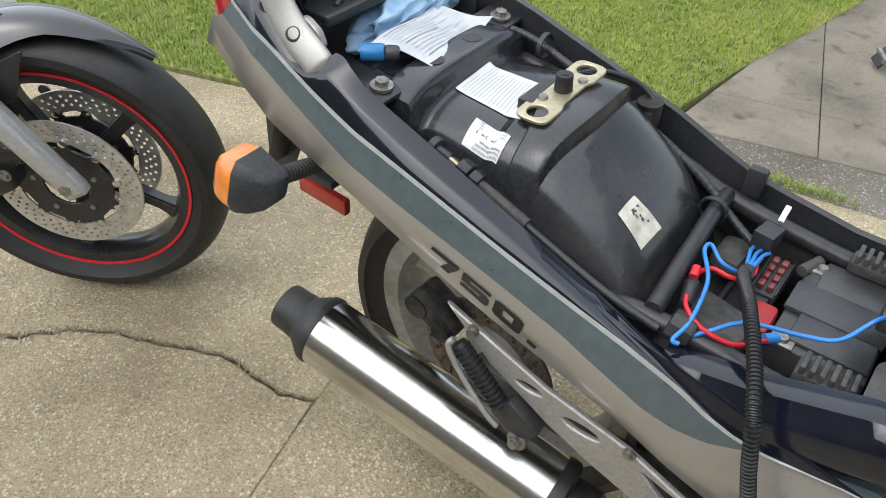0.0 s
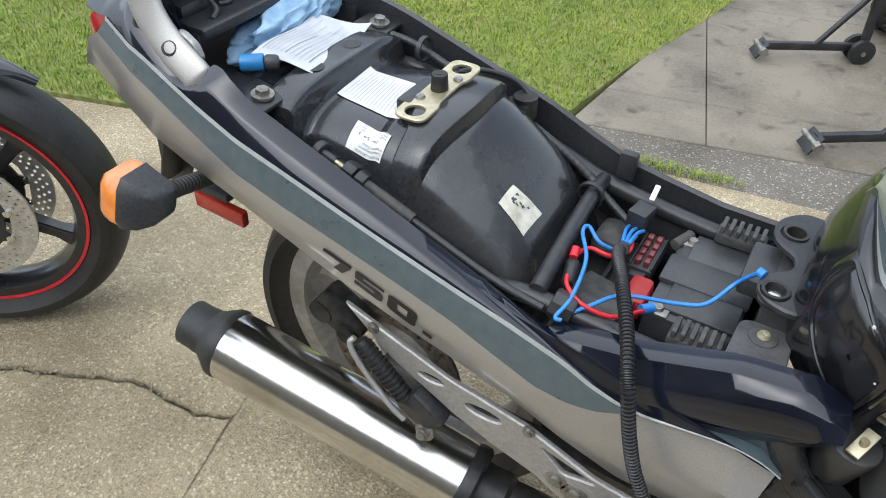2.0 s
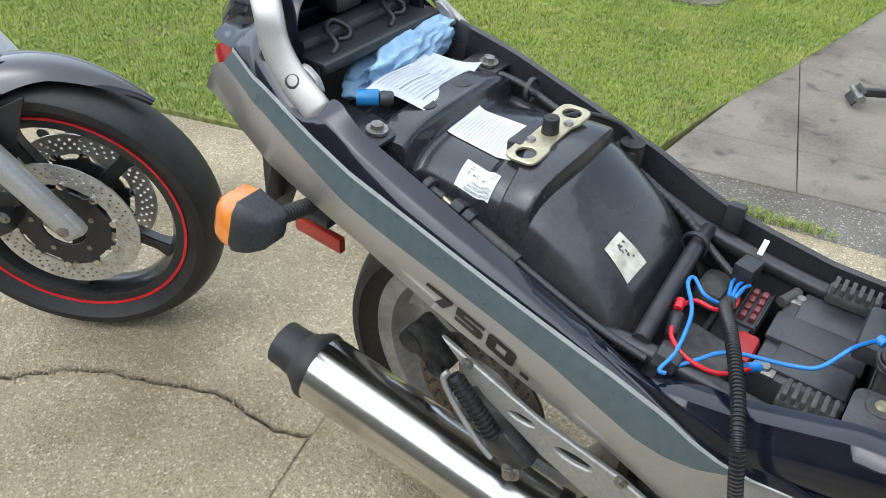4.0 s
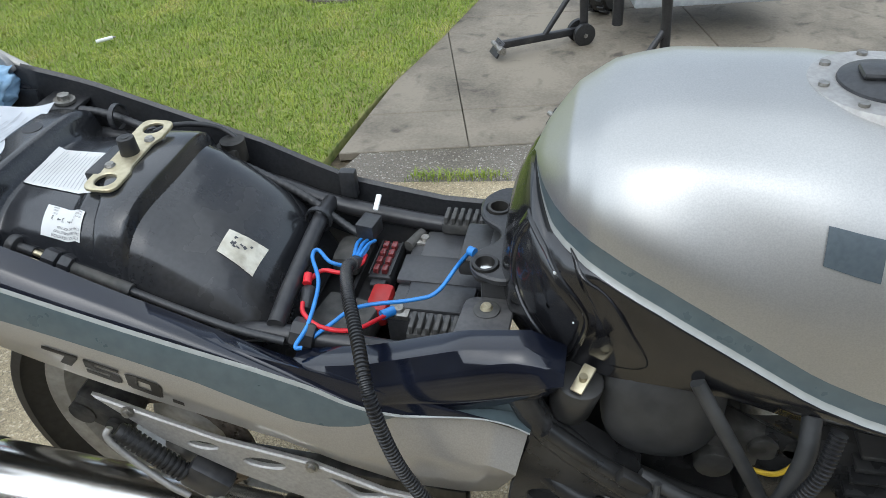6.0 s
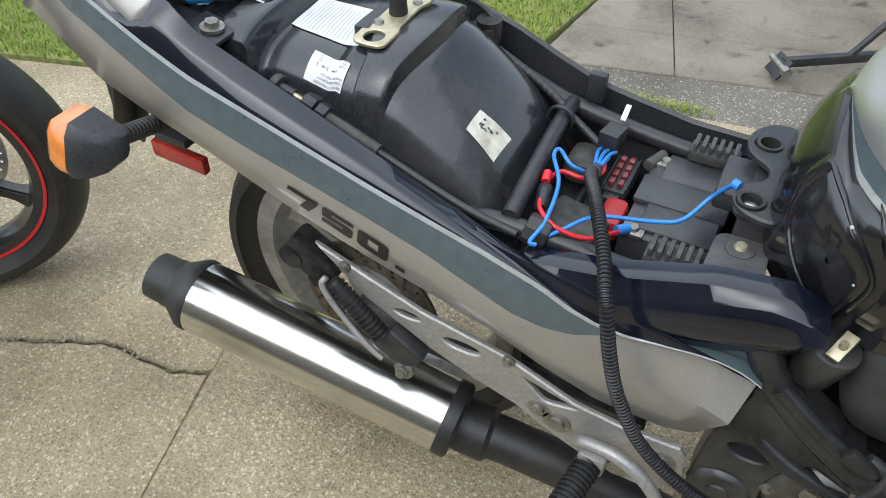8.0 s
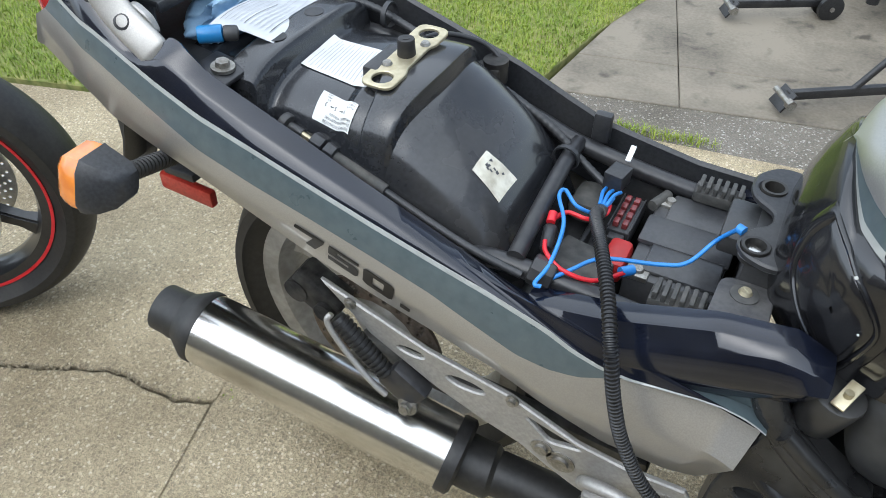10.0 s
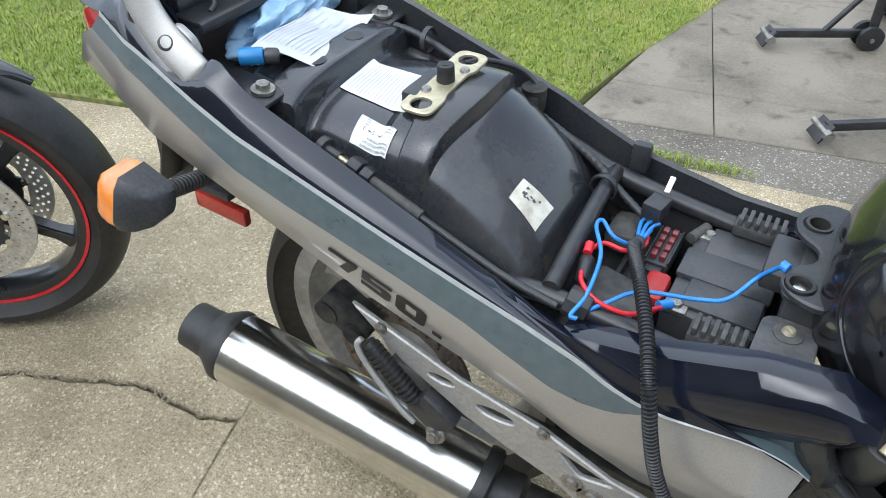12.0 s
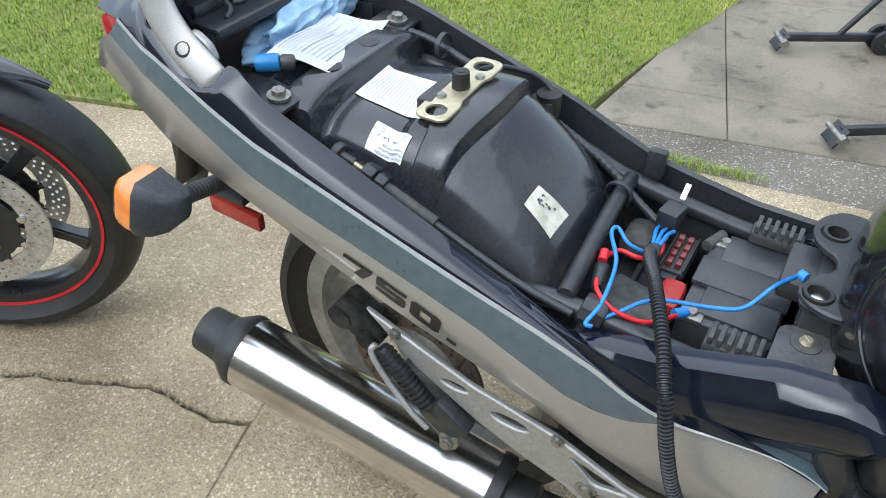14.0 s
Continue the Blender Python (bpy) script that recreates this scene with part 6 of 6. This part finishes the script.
for k in range(3):
    part("relay_wire", tube([(0.497 + 0.008 * k, 0.046, 0.732), (0.498 + 0.006 * k, 0.03, 0.738), (0.503 + 0.003 * k, 0.005, 0.742)], 0.0020, 8), WIRE_BLUE, wires)
rw = thing("red_wire_lead", "red wire lead with blue crimp on the battery terminal", "wire", BIKE)
part("lead", tube([(0.51, 0.02, 0.732), (0.512, -0.002, 0.738), (0.50, -0.022, 0.742), (0.48, -0.025, 0.745), (0.472, -0.04, 0.745)], 0.0023, 10), WIRE_RED, rw)
part("lead", tube([(0.476, -0.073, 0.744), (0.483, -0.088, 0.745), (0.503, -0.099, 0.741), (0.531, -0.091, 0.733), (0.552, -0.056, 0.722)], 0.0023, 10), WIRE_RED, rw)
part("crimp", cyl((0.548, -0.057, 0.722), (0.557, -0.046, 0.72), 0.005), WIRE_BLUE, rw, "blue crimp terminal")

# loose things under the tail
rows = []
for i in range(15):
    for_row = []
    for j in range(15):
        u, v = i / 14, j / 14
        p = Vector((0.088, -0.062)).lerp(Vector((0.088, 0.05)), v).lerp(Vector((0.165, -0.045)).lerp(Vector((0.140, 0.088)), v), u)
        for_row.append(Vector((p.x, p.y, 0.866 + 0.004 * math.sin(u * 4 + v * 2) + 0.002 * math.sin(v * 7) - 0.008 * u)))
    rows.append(for_row)
leaflet = tagged(part("leaflet", shell(loft(rows), 0.0006), PAPER), "creased white printed leaflet lying on the mudguard", "paper")
leaflet.matrix_world = BIKE
for k in range(11):
    u0 = 0.08 + 0.07 * k
    v0, v1 = 0.1, 0.6 + 0.3 * ((k * 7) % 5) / 4
    rr = []
    for v in np.linspace(v0, v1, 6):
        for_row = []
        for u in (u0, u0 + 0.011):
            p = Vector((0.088, -0.062)).lerp(Vector((0.088, 0.05)), v).lerp(Vector((0.165, -0.045)).lerp(Vector((0.140, 0.088)), v), u)
            for_row.append(Vector((p.x, p.y, 0.8672 + 0.004 * math.sin(u * 4 + v * 2) + 0.002 * math.sin(v * 7) - 0.008 * u)))
        rr.append(for_row)
    part("print_line", loft(rr), FAINT_INK if k % 5 else INK, leaflet, smooth=False)
tb = thing("small_tube", "small blue and black plastic tube lying beside the leaflet", "tube", BIKE)
part("body", cyl((0.096, -0.085, 0.868), (0.116, -0.07, 0.868), 0.009, n=20, bevel=0.002), BLUE_TUBE, tb)
part("cap", cyl((0.116, -0.07, 0.868), (0.128, -0.061, 0.867), 0.008, n=20, bevel=0.003), PLASTIC, tb)
cl = bmesh.new()
bmesh.ops.create_icosphere(cl, subdivisions=5, radius=1)
for v in cl.verts:
    d = v.co.copy()
    f = 1 + 0.3 * noise.noise(d * 1.6) + 0.45 * (0.3 - abs(noise.noise(d * 2.6 + Vector((4, 1, 2))))) + 0.14 * (0.3 - abs(noise.noise(d * 6.5)))
    v.co = Vector((0.062 + 0.033 * d.x * f, 0.035 + 0.080 * d.y * f, 0.862 + 0.024 * d.z * f + 0.016 * d.y))
tagged(part("paper_towel", cl, CLOTH, angle=80), "crumpled light blue paper towel stuffed under the tail", "cloth").matrix_world = BIKE

# ---- second motorcycle: its front wheel end ----
other = thing("motorcycle", "black motorcycle with red rim tape and silver fork, its front end", "motorcycle", pose(-0.801, -0.058, 0, 0, 0, 36.5))
fw = wheel(other, (0, 0, 0.314), 0.314, 0.125, 0.239, RIM_BLACK, 5, "front_wheel", 0.035, RED_TAPE, 0.58)
for y in (-0.06, 0.055):
    brake_disc(fw, (0, y, 0.314), 0.152, 0.105, DISC, 40, 10, SATIN)
RAKE = Vector((-0.5, 0, 0.87)).normalized()
for s in (-1, 1):
    base = Vector((0.042, s * 0.118, 0.358))
    leg = part("fork_leg", merge(cyl(base - RAKE * 0.02, base + RAKE * 0.40, 0.026, 0.027, 28, 0.004), box(base.x, base.y, base.z, 0.05, 0.03, 0.06, 0.008, Matrix.Rotation(radians(-26), 4, 'Y'))), FORK, other, "silver painted lower fork leg")
    part("fork_tube", cyl(base + RAKE * 0.40, base + RAKE * 0.62, 0.021), CHROME, leg, "chromed fork tube")
    part("dust_seal", cyl(base + RAKE * 0.385, base + RAKE * 0.44, 0.031, 0.025, 24, 0.004), RUBBER, leg)
    part("axle_bolt", merge(cyl(base + Vector((0, s * 0.012, 0)), base + Vector((0, s * 0.026, 0)), 0.013, n=6), cyl(base + Vector((0, s * 0.014, 0)), base + Vector((0, s * 0.018, 0)), 0.018, n=20)), STEEL, leg)
    c = part("brake_caliper", merge(box(-0.135, s * 0.082, 0.37, 0.075, 0.055, 0.12, 0.014, Matrix.Rotation(radians(-26), 4, 'Y'), 3), cyl((-0.13, s * 0.10, 0.345), (-0.13, s * 0.118, 0.345), 0.022, n=20, bevel=0.004), cyl((-0.15, s * 0.10, 0.395), (-0.15, s * 0.118, 0.395), 0.022, n=20, bevel=0.004), box(-0.08, s * 0.09, 0.40, 0.06, 0.012, 0.03, 0.004)), PLASTIC, other, "black brake caliper")
    for x, z in ((-0.085, 0.43), (-0.085, 0.37)):
        part("bolt", bolt((x, s * 0.112, z), (0, s, 0), 0.008, 0.008), STEEL, c)
    part("fender_stay", plate(rounded([(-0.06, 0.58), (0.03, 0.62), (-0.02, 0.52), (-0.07, 0.50)], 0.01), 0.006, Matrix.Translation((0, s * 0.078 + 0.003, 0)) @ Matrix.Rotation(radians(90), 4, 'X'), 0.001), RIM_BLACK, other)
    part("fender_screw", bolt((-0.055, s * 0.083, 0.545), (0, s, 0), 0.008, 0.004, 12, False), CHROME, other)
rows = []
for k in range(25):
    a = radians(48 + 105 * k / 24)
    u = k / 24
    w = 0.075 * min(1, 0.12 + 1.9 * u) if u < 0.5 else 0.075
    drop = 0.03 if u < 0.3 else 0.03 + 0.045 * math.sin((u - 0.3) / 0.7 * math.pi)
    row = []
    for j in range(13):
        f = -1 + j / 6
        r = 0.346 - drop * abs(f) ** 3 * (0.4 + u)
        row.append(Vector((math.cos(a) * r, w * f, 0.318 + math.sin(a) * r)))
    rows.append(row)
part("front_fender", shell(loft(rows), 0.003), FENDER_GLOSS, other, "glossy black front fender")
part("brake_hose", tube([(-0.13, -0.09, 0.44), (-0.15, -0.10, 0.52), (-0.16, -0.10, 0.66), (-0.2, -0.09, 0.80)], 0.006, 10), RUBBER, other)
part("fork_brace", box(-0.22, 0, 0.84, 0.10, 0.26, 0.03, 0.008), RIM_BLACK, other)

# ---- paddock stand on the patio ----
stand = thing("paddock_stand", "black steel paddock stand with small wheels standing on the patio", "stand")
feet = [Vector((0.347, 2.165, 0)), Vector((0.628, 1.60, 0))]
tops = [Vector((0.66, 2.345, 0)), Vector((0.95, 1.82, 0))]
for a, b in zip(feet, tops):
    d = (b - a).normalized()
    s = Vector((-d.y, d.x, 0))
    arm = part("arm", box(*((a + b) / 2 + Vector((0, 0, 0.055))), (b - a).length * 0.96, 0.022, 0.028, 0.003, Matrix.Rotation(math.atan2(d.y, d.x), 4, 'Z')), STAND_BLACK, stand, "black square tube arm")
    part("upright", tube([b + Vector((0, 0, 0.05)), b + Vector((0, 0, 0.09)) + d * 0.01, b + Vector((0, 0, 0.45)) - d * 0.02, b + Vector((0, 0, 0.62)) - d * 0.06], 0.017, 14), STAND_BLACK, stand)
    part("brace", cyl(a.lerp(b, 0.55) + Vector((0, 0, 0.06)), b + Vector((0, 0, 0.27)) - d * 0.01, 0.011), STAND_BLACK, stand)
    for q in (-0.028, 0.028):
        c = b + s * q + Vector((0, 0, 0.045))
        w = part("castor", turned([(0, -0.012), (0.03, -0.012), (0.045, -0.009), (0.045, 0.009), (0.03, 0.012), (0, 0.012)], 28, Matrix.Translation(c) @ Matrix.Rotation(math.atan2(d.y, d.x), 4, 'Z')), RUBBER, stand, "small black wheel")
        part("castor_nut", cyl(c + s * (q * 0.45), c + s * (q * 0.62), 0.009, n=6), STEEL, w)
    foot = part("hook_plate", box(a.x - 0.0, a.y, 0.045, 0.065, 0.075, 0.007, 0.001, Matrix.Rotation(math.atan2(d.y, d.x), 4, 'Z') @ Matrix.Rotation(radians(-55), 4, 'Y')), STAND_BLACK, stand, "black square hook plate")
    part("adjuster", merge(cyl(a + Vector((0, 0, 0.05)) - s * 0.05, a + Vector((0, 0, 0.05)) + s * 0.05, 0.009), cyl(a + Vector((0, 0, 0.05)) - s * 0.056, a + Vector((0, 0, 0.05)) - s * 0.035, 0.016, n=6)), STEEL, foot, "zinc adjuster bolt")
part("cross_bar", cyl(tops[0] + Vector((0, 0, 0.60)), tops[1] + Vector((0, 0, 0.60)), 0.017), STAND_BLACK, stand)

# ---- grey hand cart with an engine, behind the stand ----
cart = thing("garden_cart", "grey metal machine with black tube frame, red cover, blue wheel", "cart")
part("deck", box(1.12, 2.63, 0.16, 0.62, 0.42, 0.05, 0.01, Matrix.Rotation(radians(12), 4, 'Z')), CART_GREY, cart)
part("tube_frame", tube([(0.80, 2.40, 0.06), (0.80, 2.40, 0.30), (0.86, 2.41, 0.34), (1.30, 2.46, 0.34), (1.37, 2.50, 0.32), (1.37, 2.56, 0.24)], 0.022, 14), STAND_BLACK, cart)
part("engine", box(1.15, 2.72, 0.30, 0.26, 0.2, 0.2, 0.04, seg=3), STAND_BLACK, cart)
part("engine_cover", box(1.13, 2.61, 0.36, 0.16, 0.03, 0.08, 0.012), ENGINE_RED, cart, "red plastic engine cover")
kw = part("cart_wheel", turned([(0, -0.04), (0.09, -0.04), (0.10, -0.035), (0.10, 0.035), (0.09, 0.04), (0, 0.04)], 32, Matrix.Translation((0.74, 2.72, 0.17)) @ Matrix.Rotation(radians(70), 4, 'Z')), BLUE_RIM, cart, "blue wheel rim")
kn = turned([(0.10, -0.045), (0.15, -0.05), (0.165, -0.03), (0.168, 0), (0.165, 0.03), (0.15, 0.05), (0.10, 0.045)], 40, closed=True)
for k in range(24):
    a = 2 * math.pi * k / 24
    for y in (-0.028, 0.028):
        kn = merge(kn, box(0.166 * math.cos(a), y, 0.166 * math.sin(a), 0.014, 0.03, 0.022, 0.002, Matrix.Rotation(-a, 4, 'Y')))
bmesh.ops.transform(kn, matrix=Matrix.Translation((0.74, 2.72, 0.17)) @ Matrix.Rotation(radians(70), 4, 'Z'), verts=kn.verts)
part("knobbly_tyre", kn, RUBBER, kw, "knobbly black tyre")
